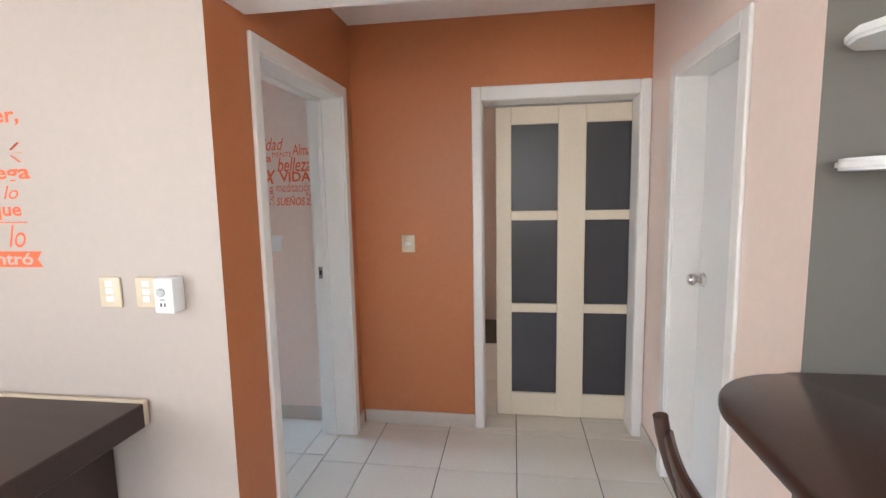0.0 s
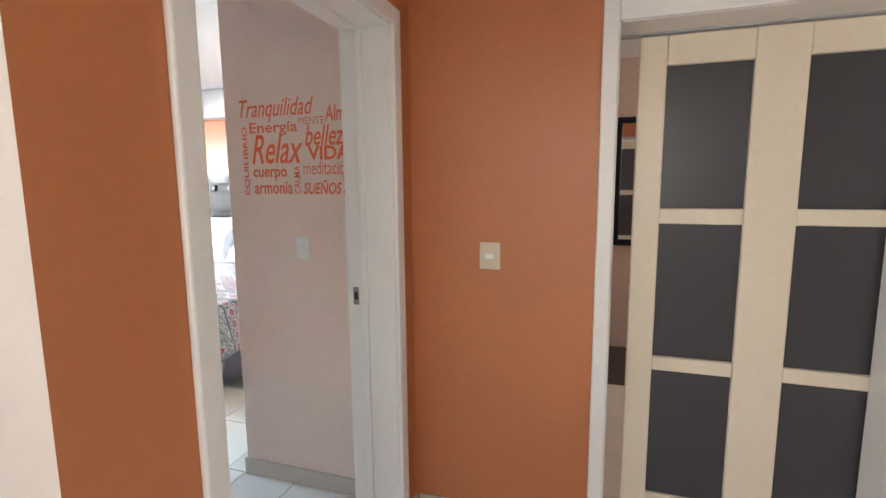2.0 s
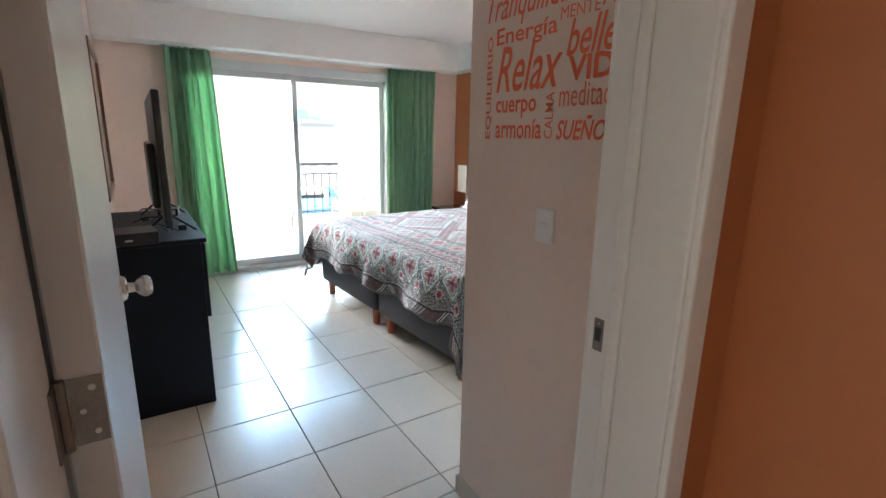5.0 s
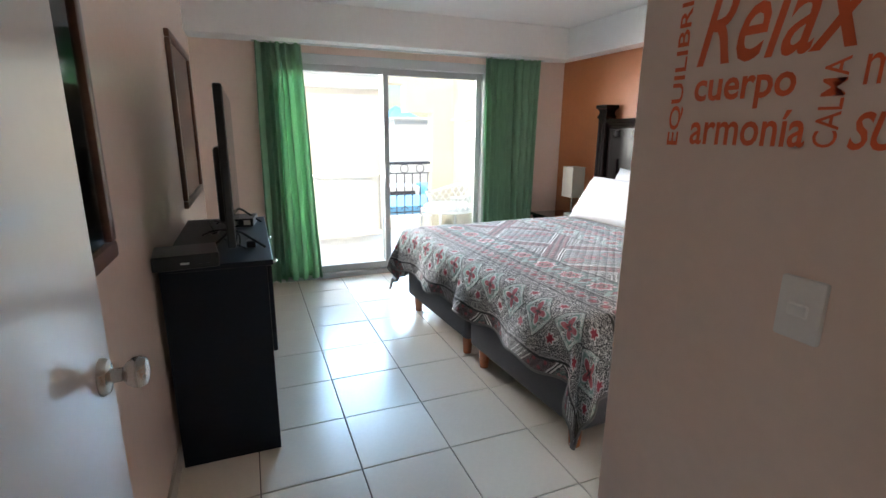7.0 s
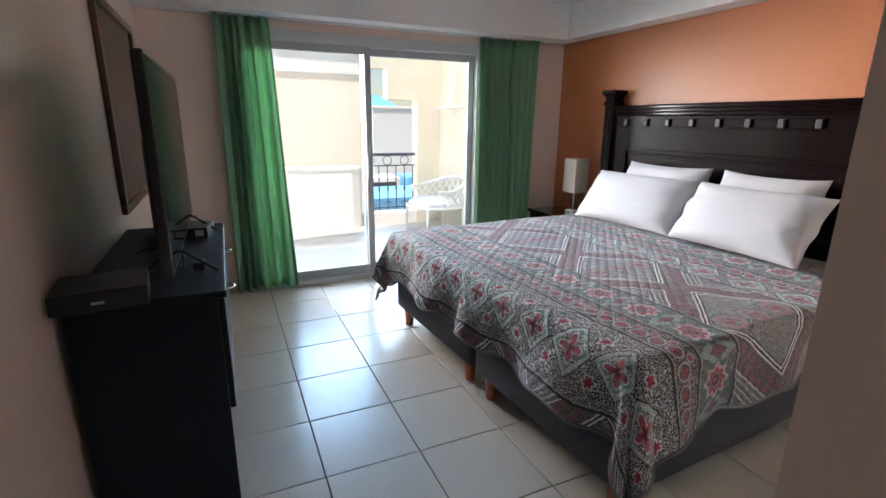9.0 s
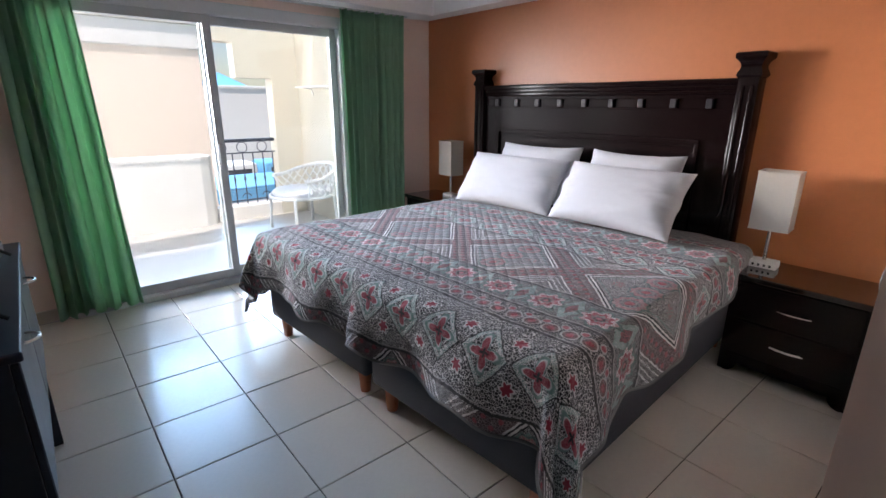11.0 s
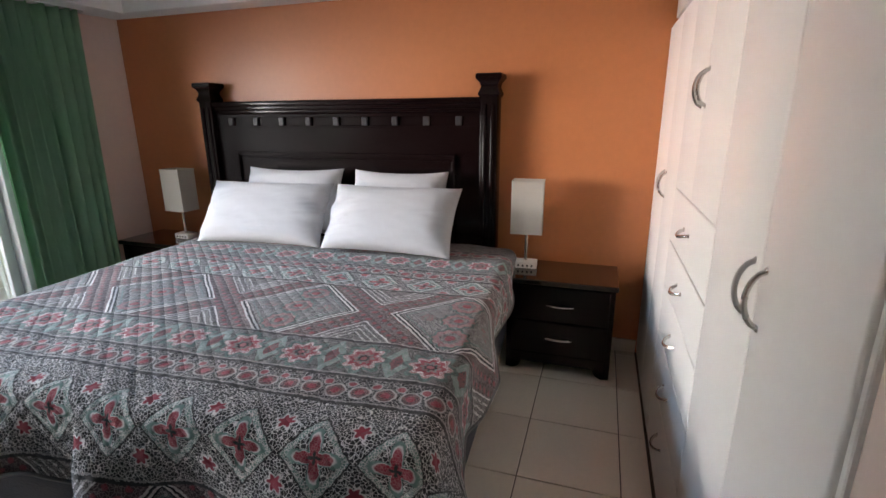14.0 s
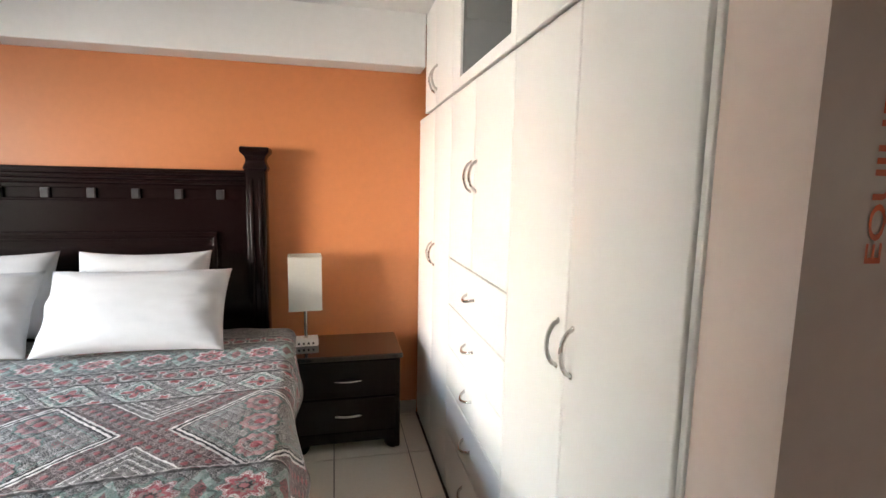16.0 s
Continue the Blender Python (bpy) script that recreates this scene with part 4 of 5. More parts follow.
Y = [3.100, 3.473, 3.860, 4.258, 4.632, 5.003, 5.448]
near = unit("wardrobe", Y[0], Y[2], 0.0, 1.875, "tall white lacquered wardrobe unit with two shut doors")
door_with_pull(near, Y[0], Y[1], 0.03, 1.872, Y[1] - 0.036, 1.108, 0.112)
door_with_pull(near, Y[1], Y[2], 0.03, 1.872, Y[1] + 0.036, 1.108, 0.112)
mid = unit("wardrobe", Y[2], Y[4], 0.0, 1.875, "white wardrobe unit with two doors above five drawers")
door_with_pull(mid, Y[2], Y[3], 1.148, 1.872, Y[3] - 0.036, 1.512, 0.112)
door_with_pull(mid, Y[3], Y[4], 1.148, 1.872, Y[3] + 0.036, 1.512, 0.112)
ZD = [0.100, 0.315, 0.530, 0.736, 0.932, 1.148]
for z0, z1 in zip(ZD, ZD[1:]):
    d = front(mid, Y[2], Y[4], z0, z1, "drawer")
    pull(mid, Y[3], (z0 + z1) / 2 + 0.004, 0.10, "lying").parent = d
part("plinth", local(box(FRONT - 0.008, FRONT + 0.006, Y[2] + 0.003, Y[4] - 0.003, 0.0, 0.096, 0.002), mid), WARD, mid)
far = unit("wardrobe", Y[4], Y[6], 0.0, 1.875, "tall white wardrobe unit in the corner beside the bedside table")
door_with_pull(far, Y[4], Y[5], 0.03, 1.872, Y[5] - 0.036, 1.115, 0.112)
door_with_pull(far, Y[5], Y[6], 0.03, 1.872, Y[5] + 0.036, 1.115, 0.112)
for w, y0, y1 in ((near, Y[0], Y[2]), (far, Y[4], Y[6])):
    part("plinth", local(box(FRONT - 0.010, FRONT + 0.006, y0 + 0.003, y1 - 0.003, 0.0, 0.028, 0.002), w), WARD, w)
up1 = unit("overhead_cabinet", Y[0], Y[2], 1.878, 2.425, "white overhead cabinet with flush doors")
front(up1, Y[0], Y[1], 1.880, 2.425)
front(up1, Y[1], Y[2], 1.880, 2.425)
up3 = unit("overhead_cabinet", Y[4], 5.276, 1.878, 2.425, "white overhead cabinet beside the ceiling soffit")
door_with_pull(up3, Y[4], 4.995, 1.880, 2.425, 4.960, 2.02, 0.118)
door_with_pull(up3, 4.995, 5.276, 1.880, 2.425, 5.030, 2.02, 0.118)
up2 = unit("overhead_cabinet", Y[2], Y[4], 1.878, 2.425, "white overhead cabinet with a dark glass panel")
part("frame", local(boxes((FRONT - 0.014, FRONT + 0.006, Y[2] + 0.002, Y[2] + 0.045, 1.882, 2.423), (FRONT - 0.014, FRONT + 0.006, Y[4] - 0.13, Y[4] - 0.002, 1.882, 2.423), (FRONT - 0.014, FRONT + 0.006, Y[2] + 0.045, Y[4] - 0.13, 1.882, 1.928), (FRONT - 0.014, FRONT + 0.006, Y[2] + 0.045, Y[4] - 0.13, 2.385, 2.423), bevel=0.003), up2), WARD, up2)
part("pane", local(box(FRONT - 0.002, FRONT + 0.003, Y[2] + 0.04, Y[4] - 0.125, 1.924, 2.39), up2), VENTGLASS, up2, "dark glass panel")
tagged(part("wardrobe_filler", box(-1.838, -1.822, 3.086, 3.0995, 0.0, TOP - 0.002, 0.002), WARD), "white filler strip between wall and wardrobe", "filler strip", kind="structure")


# ---- dresser with television ----
dr = thing("dresser", (-3.605, 2.02, 0.0), "black laminate dresser with two drawers over an open lower half", "dresser")
for n, r in (("side_panel", (-0.545, -0.520, -0.198, 0.195, 0.0, 0.865)), ("side_panel", (0.520, 0.545, -0.198, 0.195, 0.0, 0.865)), ("back_board", (-0.520, 0.520, -0.198, -0.185, 0.03, 0.865)), ("shelf", (-0.520, 0.520, -0.185, 0.186, 0.472, 0.492)), ("divider", (-0.010, 0.010, -0.185, 0.186, 0.492, 0.865))):
    part(n, box(*r, 0.002), BLACKWOOD, dr)
part("top", box(-0.55, 0.55, -0.200, 0.222, 0.865, 0.888, 0.004, 2), BLACKWOOD, dr)
for col in (-1, 1):
    d = part("drawer", box(0.004 if col > 0 else -0.540, 0.540 if col > 0 else -0.004, 0.196, 0.214, 0.476, 0.860, 0.003), BLACKWOOD, dr)
    pts = [(col * 0.27 + 0.035 * math.cos(a * math.pi / 10), 0.214 + 0.032 * math.sin(a * math.pi / 10), 0.812) for a in range(11)]
    part("handle", tube(pts, 0.004, 8), STEEL, d, "chrome half-ring handle", True)

tv = thing("television", (-3.60, 2.095, 0.889), "flat television with black bezel standing on the dresser", "television", rz=0)
scr = part("panel", box(-0.53, 0.53, -0.020, 0.012, 0.055, 0.690, 0.006, 2), BLACKPL, tv)
part("screen", box(-0.518, 0.518, 0.0122, 0.0135, 0.072, 0.678), SCREEN, scr, "dark glossy screen")
part("rear_housing", box(-0.30, 0.30, -0.055, -0.020, 0.12, 0.45, 0.015, 2), BLACKPL, tv)
for s in (-1, 1):
    part("foot", tube([(s * 0.33, -0.11, 0.006), (s * 0.33, -0.02, 0.085), (s * 0.33, 0.0, 0.095), (s * 0.33, 0.03, 0.080), (s * 0.33, 0.125, 0.006)], 0.006, 8), BLACKPL, tv, "slim splayed foot")

sb = thing("set_top_box", (-3.105, 1.928, 0.889), "black cable box with silver stickers on the dresser", "set-top box", rz=6)
part("body", box(-0.10, 0.10, -0.125, 0.105, 0.0, 0.056, 0.005, 2), BLACKPL, sb)
part("label", box(0.1001, 0.1008, -0.03, 0.0, 0.020, 0.028), ALUGREY, sb, "small grey sticker")
for k in range(4):
    part("port", box(0.1001, 0.1012, 0.02 + 0.014 * k, 0.029 + 0.014 * k, 0.014, 0.020), BLACKPL, sb)
pb = thing("media_box", (-3.92, 2.135, 0.889), "small black media box with a white sticker beside the television", "media box", rz=-8)
part("body", box(-0.09, 0.09, -0.055, 0.055, 0.0, 0.045, 0.004, 2), BLACKPL, pb)
part("label", box(0.0901, 0.0908, 0.005, 0.04, 0.010, 0.036), PAPER, pb, "white sticker")
adapter = thing("power_adapter", (-3.33, 2.16, 0.889), "tangled black cables and adapter on the dresser", "cables")
part("plug", box(-0.03, 0.03, -0.02, 0.02, 0.0, 0.03, 0.006, 2), BLACKPL, adapter)
for k in range(4):
    pts = []
    for i in range(25):
        t = i / 24
        pts.append((0.03 - 0.32 * t + 0.05 * math.sin(5 * t + k), -0.05 - 0.14 * t + 0.03 * math.sin(7 * t + 2 * k), 0.006 + (0.10 if k == 0 else 0.035) * math.sin(math.pi * t) + 0.004 * k))
    part("cable", tube(pts, 0.0035, 6), BLACKPL, adapter, smooth=True)


# ---- pictures ----
def art_material(name, seed, tones):
    """A soft painted study in a few earth tones."""
    m = bpy.data.materials.new(name)
    m.use_nodes = True
    nt = m.node_tree
    bs = nt.nodes["Principled BSDF"]
    co = nt.nodes.new("ShaderNodeTexCoord")
    n = nt.nodes.new("ShaderNodeTexNoise")
    n.inputs["Scale"].default_value, n.inputs["Detail"].default_value, n.inputs["Distortion"].default_value = 4 + seed, 6, 1.2
    nt.links.new(co.outputs["Object"], n.inputs["Vector"])
    cr = nt.nodes.new("ShaderNodeValToRGB")
    cr.color_ramp.elements[0].position, cr.color_ramp.elements[1].position = 0.35, 0.68
    cr.color_ramp.elements[0].color, cr.color_ramp.elements[1].color = (*tones[0], 1), (*tones[2], 1)
    e = cr.color_ramp.elements.new(0.5)
    e.color = (*tones[1], 1)
    nt.links.new(n.outputs["Fac"], cr.inputs[0])
    nt.links.new(cr.outputs[0], bs.inputs["Base Color"])
    bs.inputs["Coat Weight"].default_value, bs.inputs["Coat Roughness"].default_value = 1.0, 0.03
    bs.inputs["Roughness"].default_value = 0.7
    return m


def picture(x0, x1, z0, z1, art, label):
    p = thing("framed_picture", ((x0 + x1) / 2, SOUTH + 0.001, z0), label, "picture", "pictures on the wall")
    w, h = (x1 - x0) / 2, z1 - z0
    for r in ((-w, w, 0, 0.028, 0, 0.045), (-w, w, 0, 0.028, h - 0.045, h), (-w, -w + 0.045, 0, 0.028, 0.045, h - 0.045), (w - 0.045, w, 0, 0.028, 0.045, h - 0.045)):
        part("frame_bar", box(*r, 0.007, 2), FRAMEWOOD, p, smooth=True)
    part("mat", box(-w + 0.04, w - 0.04, 0.004, 0.010, 0.04, h - 0.04), PAPER, p, "pale mat board")
    part("print", box(-w + 0.055, w - 0.055, 0.010, 0.0115, 0.12, h - 0.055), art, p, "muted brown and green print")
    part("glass", box(-w + 0.04, w - 0.04, 0.0145, 0.0165, 0.04, h - 0.04), PICGLASS, p).visible_shadow = False
    return p


picture(-2.53, -1.90, 1.07, 2.02, art_material("print_one", 1, ((0.10, 0.11, 0.10), (0.34, 0.32, 0.27), (0.55, 0.51, 0.43))), "brown framed print behind the open door")
picture(-5.27, -4.215, 0.945, 1.95, art_material("print_two", 3, ((0.09, 0.10, 0.07), (0.32, 0.30, 0.22), (0.55, 0.50, 0.38))), "brown framed landscape print above the dresser")

# ---- switches and sockets ----
def switch(at, wide, high, material, label, rocker=True):
    s = thing("light_switch", at, label, "switch")
    part("plate", box(-wide / 2, wide / 2, -0.012, 0, 0, high, 0.005, 2), material, s, smooth=True)
    part("rocker", box(-wide * 0.22, wide * 0.22, -0.017, -0.011, high * 0.40, high * 0.60, 0.002), PLASTIC, s)
    return s


switch((-0.596, 2.94, 1.097), 0.082, 0.106, IVORY, "ivory light switch on the orange wall")
switch((-1.444, 2.94, 1.105), 0.066, 0.098, PLASTIC, "white light switch on the peach wall")
for x in (-1.342, -1.2025):
    s = thing("wall_socket", (x, 1.56, 1.083), "ivory wall plate with switch modules", "socket")
    part("plate", box(-0.041, 0.041, -0.011, 0, 0, 0.108, 0.006, 2), IVORY, s, smooth=True)
    for z in (0.022, 0.048, 0.074):
        part("module", box(-0.015, 0.015, -0.0125, -0.010, z, z + 0.020, 0.002), PLASTIC, s)
s = thing("plug_in_timer", (-1.100, 1.56, 1.078), "white plug-in box on the living room wall", "plug")
part("housing", box(-0.036, 0.036, -0.060, 0, 0, 0.118, 0.008, 2), PLASTIC, s, smooth=True)
part("dial", moved(lathe([(0.014, 0), (0.014, 0.006), (0.010, 0.009)], 20), pose(-0.006, -0.060, 0.072, 90, 0, 0)), ALUGREY, s)
part("outlet", boxes((-0.012, -0.007, -0.0612, -0.059, 0.024, 0.036), (0.002, 0.007, -0.0612, -0.059, 0.024, 0.036)), BLACKPL, s)
part("button", box(-0.012, 0.006, -0.0625, -0.059, 0.044, 0.050, 0.001), ALUGREY, s)

# ---- wall lettering ----
dec = thing("wall_decal", (-1.455, 2.9385, 1.405), "orange vinyl word lettering on the peach wall", "wall decal")


def word(body, x0, x1, z0, z1, lean=0.0, bold=0.0, upright=True):
    ob = lettering(body, x0, x1, z0, z1, 2.9385, None, lean, bold, upright)
    ob.data.transform(dec.matrix_basis.inverted())
    ob.parent = dec


word("Tranquilidad", -1.747, -1.362, 1.705, 1.805, 0.35, 0.006)
word("MENTE", -1.440, -1.314, 1.688, 1.718)
word("Alma", -1.310, -1.190, 1.696, 1.762, 0.15, 0.01)
word("Energía", -1.698, -1.448, 1.646, 1.706, 0.0, 0.012)
word("belleza", -1.412, -1.194, 1.596, 1.684, 0.3, 0.012)
word("EQUILIBRIO", -1.740, -1.710, 1.389, 1.690, bold=0.014, upright=False)
word("Relax", -1.692, -1.424, 1.524, 1.652, 0.35, 0.008)
word("VIDA", -1.402, -1.196, 1.536, 1.596, 0.0, 0.03)
word("cuerpo", -1.690, -1.512, 1.450, 1.502, 0.0, 0.02)
word("meditación", -1.426, -1.196, 1.474, 1.532)
word("CALMA", -1.476, -1.444, 1.392, 1.514, bold=0.006, upright=False)
word("armonía", -1.688, -1.486, 1.391, 1.446, 0.0, 0.014)
word("SUEÑOS", -1.430, -1.240, 1.390, 1.452, 0.25, 0.02)
word("PAZ", -1.232, -1.202, 1.390, 1.472, 0.0, 0.01, upright=False)

dec2 = thing("wall_decal", (-1.85, 1.5585, 1.19), "coral vinyl phrase lettering on the cream wall", "wall decal")


def phrase(body, x1, wide, z0, z1, lean=0.0, bold=0.0):
    ob = lettering(body, x1 - wide, x1, z0, z1, 1.5585, None, lean, bold)
    ob.data.transform(dec2.matrix_basis.inverted())
    ob.parent = dec2



for body, x1, wide, z0, z1, lean, bold in (("der,", -1.631, 0.15, 1.712, 1.775, 0.0, 0.02), ("llega", -1.612, 0.19, 1.515, 1.580, 0.0, 0.02), ("lo", -1.668, 0.06, 1.462, 1.508, 0.3, 0.0), ("que", -1.664, 0.12, 1.388, 1.436, 0.0, 0.02), ("lo", -1.660, 0.07, 1.292, 1.372, 0.3, 0.0)):
    phrase(body, x1, wide, z0, z1, lean, bold)
bm = bmesh.new()
f = bm.faces.new([bm.verts.new(p) for p in ((-1.93, 1.5586, 1.222), (-1.602, 1.5586, 1.222), (-1.622, 1.5586, 1.250), (-1.602, 1.5586, 1.278), (-1.93, 1.5586, 1.278))])
f.normal_flip()
part("ribbon", local(bm, dec2), DECAL, dec2, "coral ribbon shape")
ob = lettering("ntró", -1.790, -1.640, 1.230, 1.272, 1.5582, None, 0.0, 0.02)
ob.data.materials.clear()
ob.data.materials.append(CREAM)
ob.data.transform(dec2.matrix_basis.inverted())
ob.parent = dec2
part("underline", local(box(-1.88, -1.645, 1.5583, 1.5587, 1.379, 1.383), dec2), DECAL, dec2)
for k, a in enumerate((35, 0, -35)):
    pts = [(-1.690 + 0.016 * math.cos(radians(a)) + 0.042 * i / 6 * math.cos(radians(a)), 1.5586, 1.620 + 0.016 * math.sin(radians(a)) + 0.042 * i / 6 * math.sin(radians(a))) for i in range(7)]
    part("stroke", local(tube(pts, 0.006, 6, flat=0.1), dec2), DECAL, dec2)

# ---- ceiling fixture ----
cl = thing("ceiling_lamp_socket", (-3.49, 3.51, TOP), "chrome ceiling lamp holder with a white bulb", "ceiling lamp")
part("canopy", lathe([(0.075, 0.0), (0.078, -0.008), (0.060, -0.018), (0.030, -0.022)], 28), STEEL, cl, "round chrome canopy", True)
part("bulb", lathe([(0.014, -0.020), (0.016, -0.05), (0.022, -0.075), (0.010, -0.092)], 16), PLASTIC, cl, "small white bulb", True)

# ---- corridor and living room ----
def bar_counter():
    """The peninsula top: rounded free corner, bullnose edge in two steps."""
    c = thing("bar_counter", (1.2, 0.7, 0.0), "dark brown wooden bar top with a rounded moulded edge", "counter")
    for inset, z0, z1, n in ((0.0, 0.930, 0.970, "top"), (0.03, 0.898, 0.930, "moulding")):
        r = 0.24 - inset
        cx, cy = 0.50 + 0.24, 1.448 - 0.24
        pts = [(1.75, 1.446)] + [(cx + r * math.cos(a), cy + (0.238 if inset == 0 else r) * math.sin(a)) for a in [radians(90 + 90 * k / 14) for k in range(15)]] + [(0.50 + inset, -0.55), (1.75, -0.55)]
        b = 0.012
        prof = [(b, z0), (b * 0.3, z0 + b * 0.3), (0, z0 + b), (0, z1 - b), (b * 0.3, z1 - b * 0.3), (b, z1)]
        bm = bmesh.new()
        rings = []
        for d, z in prof:
            rings.append([bm.verts.new((x + d * (1 if x < 1.2 else 0), y - d * (1 if y > 1.3 and x < 0.74 else 0), z)) for x, y in pts])
        for a, b2 in zip(rings, rings[1:]):
            for k in range(len(pts)):
                bm.faces.new((a[k], a[(k + 1) % len(pts)], b2[(k + 1) % len(pts)], b2[k]))
        bm.faces.new(rings[0][::-1])
        bm.faces.new(rings[-1])
        bmesh.ops.recalc_face_normals(bm, faces=bm.faces)
        part(n, local(bm, c), COUNTER, c, smooth=True)
    part("pedestal", local(box(0.80, 1.0, -0.5, 1.446, 0.0, 0.898, 0.004), c), PEACH, c, "peach plastered support wall")
    return c


bar_counter()
for z in (1.49, 1.775):
    sh = thing("wall_shelf", (1.26, 1.45, z), "white rounded kitchen wall shelf", "shelf", "kitchen shelves")
    bm = bmesh.new()
    pts = [(0.5, 0.0), (-0.42, 0.0)] + [(-0.47, -0.05), (-0.49, -0.12), (-0.47, -0.19), (-0.42, -0.22), (0.5, -0.22)]
    f = bm.faces.new([bm.verts.new((x, y, 0)) for x, y in pts])
    ex = bmesh.ops.extrude_face_region(bm, geom=[f])
    for v in [g for g in ex["geom"] if isinstance(g, bmesh.types.BMVert)]:
        v.co.z = 0.028
    bmesh.ops.recalc_face_normals(bm, faces=bm.faces)
    bmesh.ops.bevel(bm, geom=bm.edges[:], offset=0.008, segments=3, affect="EDGES")
    part("board", bm, PLASTIC, sh, smooth=True)

# bar chair with a curved bentwood back, tucked under the counter
ch = thing("bar_chair", (0.56, 0.90, 0.0), "dark bentwood bar chair with a curved back at the counter", "chair", rz=0)
for s_ in (-1, 1):
    back = [(-0.165 - 0.065 * (k / 10) ** 2 + 0.012 * math.sin(k * 0.6), s_ * (0.20 - 0.005 * k / 10), 0.64 + 0.36 * k / 10) for k in range(11)]
    part("back_post", tube([(-0.20, s_ * 0.21, 0.0), (-0.17, s_ * 0.20, 0.35)] + back, 0.015, 10), COUNTER, ch, smooth=True)
    part("leg", tube([(0.19, s_ * 0.20, 0.0), (0.17, s_ * 0.18, 0.63)], 0.017, 10), COUNTER, ch, smooth=True)
for z in (0.955, 0.86, 0.77):
    k = (z - 0.64) / 0.36
    x = -0.165 - 0.065 * k * k
    part("back_rail", tube([(x - 0.025 * math.cos(t * math.pi / 2), t * 0.197, z) for t in [i / 8 - 1 for i in range(17)]], 0.011, 8, flat=1.5), COUNTER, ch, smooth=True)
part("seat", box(-0.20, 0.20, -0.20, 0.20, 0.62, 0.655, 0.015, 3), COUNTER, ch, smooth=True)
part("foot_rail", tube([(-0.185, -0.205, 0.22), (0.18, -0.19, 0.22), (0.18, 0.19, 0.22), (-0.185, 0.205, 0.22)], 0.010, 8), COUNTER, ch, smooth=True)

# wall desk of the living room
dk = thing("wall_desk", (-1.75, 1.3, 0.0), "walnut wall desk with pale edging on bracket legs", "desk")
part("top", local(box(-2.9, -1.238, 1.02, 1.532, 0.662, 0.750, 0.004), dk), DESKWOOD, dk)
part("edging", local(boxes((-2.9, -1.238, 1.532, 1.548, 0.668, 0.758), (-1.238, -1.234, 1.526, 1.548, 0.672, 0.758), bevel=0.002), dk), DESKEDGE, dk, "cream edging strip")
for x in (-1.42, -2.83):
    bm = bmesh.new()
    f = bm.faces.new([bm.verts.new((x, y, z)) for y, z in ((1.10, 0.662), (1.545, 0.662), (1.545, 0.0), (1.32, 0.0), (1.30, 0.45), (1.12, 0.62))])
    ex = bmesh.ops.extrude_face_region(bm, geom=[f])
    for v in [g for g in ex["geom"] if isinstance(g, bmesh.types.BMVert)]:
        v.co.x += 0.03
    bmesh.ops.recalc_face_normals(bm, faces=bm.faces)
    part("side_bracket", local(bm, dk), DESKWOOD, dk)

# framed mirror in the back room
mi = thing("wall_mirror", (0.20, NORTH - 0.001, 0.90), "tall mirror in a black wooden frame", "mirror")
for r in ((-0.30, 0.30, -0.03, 0, 0, 0.05), (-0.30, 0.30, -0.03, 0, 1.01, 1.06), (-0.30, -0.25, -0.03, 0, 0.05, 1.01), (0.25, 0.30, -0.03, 0, 0.05, 1.01)):
    part("frame_bar", box(*r, 0.005), BLACKWOOD, mi)
part("mirror_glass", box(-0.255, 0.255, -0.012, -0.004, 0.045, 1.015), MIRROR, mi, "silvered mirror glass")


# ---- balcony and outside ----
struct("balcony_floor", box(-8.25, -5.86, 1.4, 5.4, -0.16, -0.02), BALCTILE, "pale tiled balcony floor", "floor")
inner = [(-7.94, 1.4), (-7.92, 2.2), (-7.88, 2.8), (-7.83, 3.3), (-7.80, 3.6), (-7.80, 3.80), (-7.84, 3.90), (-7.91, 3.95)]


def parapet_run(inside, outside, z0, z1, low):
    """A curved wall along the balcony's edge, rounded off at its free end."""
    bm, prev = bmesh.new(), None
    for k, (x, y) in enumerate(inner):
        o = Vector((-8.12 - outside, min(y, 3.88) + outside * 0.5))
        ring = [bm.verts.new(q) for q in ((x + inside, y, z0), (x + inside, y, z1), (o.x, o.y, z1), (o.x, o.y, low))]
        if prev:
            for i in range(4):
                bm.faces.new((prev[i], ring[i], ring[(i + 1) % 4], prev[(i + 1) % 4]))
        else:
            bm.faces.new(ring)
        prev = ring
    bm.faces.new(prev[::-1])
    bmesh.ops.recalc_face_normals(bm, faces=bm.faces)
    return bm


struct("balcony_parapet", parapet_run(0.0, 0.0, -0.02, 0.765, -0.6), STUCCO, "curved white stucco balcony parapet", "parapet")
struct("parapet_coping", parapet_run(0.02, 0.03, 0.767, 0.80, 0.767), STUCCO, "white coping on the parapet", "parapet")
# side wall, column and lintel carry their shade in the darker stucco colour
struct("balcony_side_wall", box(-8.0, -5.86, 5.10, 5.35, -0.16, 3.0), SHADEDSTUCCO, "white balcony side wall", "wall")
struct("balcony_column", box(-8.10, -7.90, 4.76, 5.10, -0.6, 3.0), SHADEDSTUCCO, "white balcony corner column", "column")
struct("balcony_lintel", boxes((-8.10, -7.90, 4.34, 4.76, 1.675, 3.0), (-8.10, -7.90, 4.05, 4.34, 2.06, 3.0)), SHADEDSTUCCO, "stepped white balcony lintel", "lintel")
struct("balcony_kerb", box(-8.10, -7.90, 3.96, 4.76, -0.3, 0.15, 0.01), STUCCO, "white kerb under the railing", "kerb")
# roof slab out of view, its slanted edge added to shade the balcony floor
bm = bmesh.new()
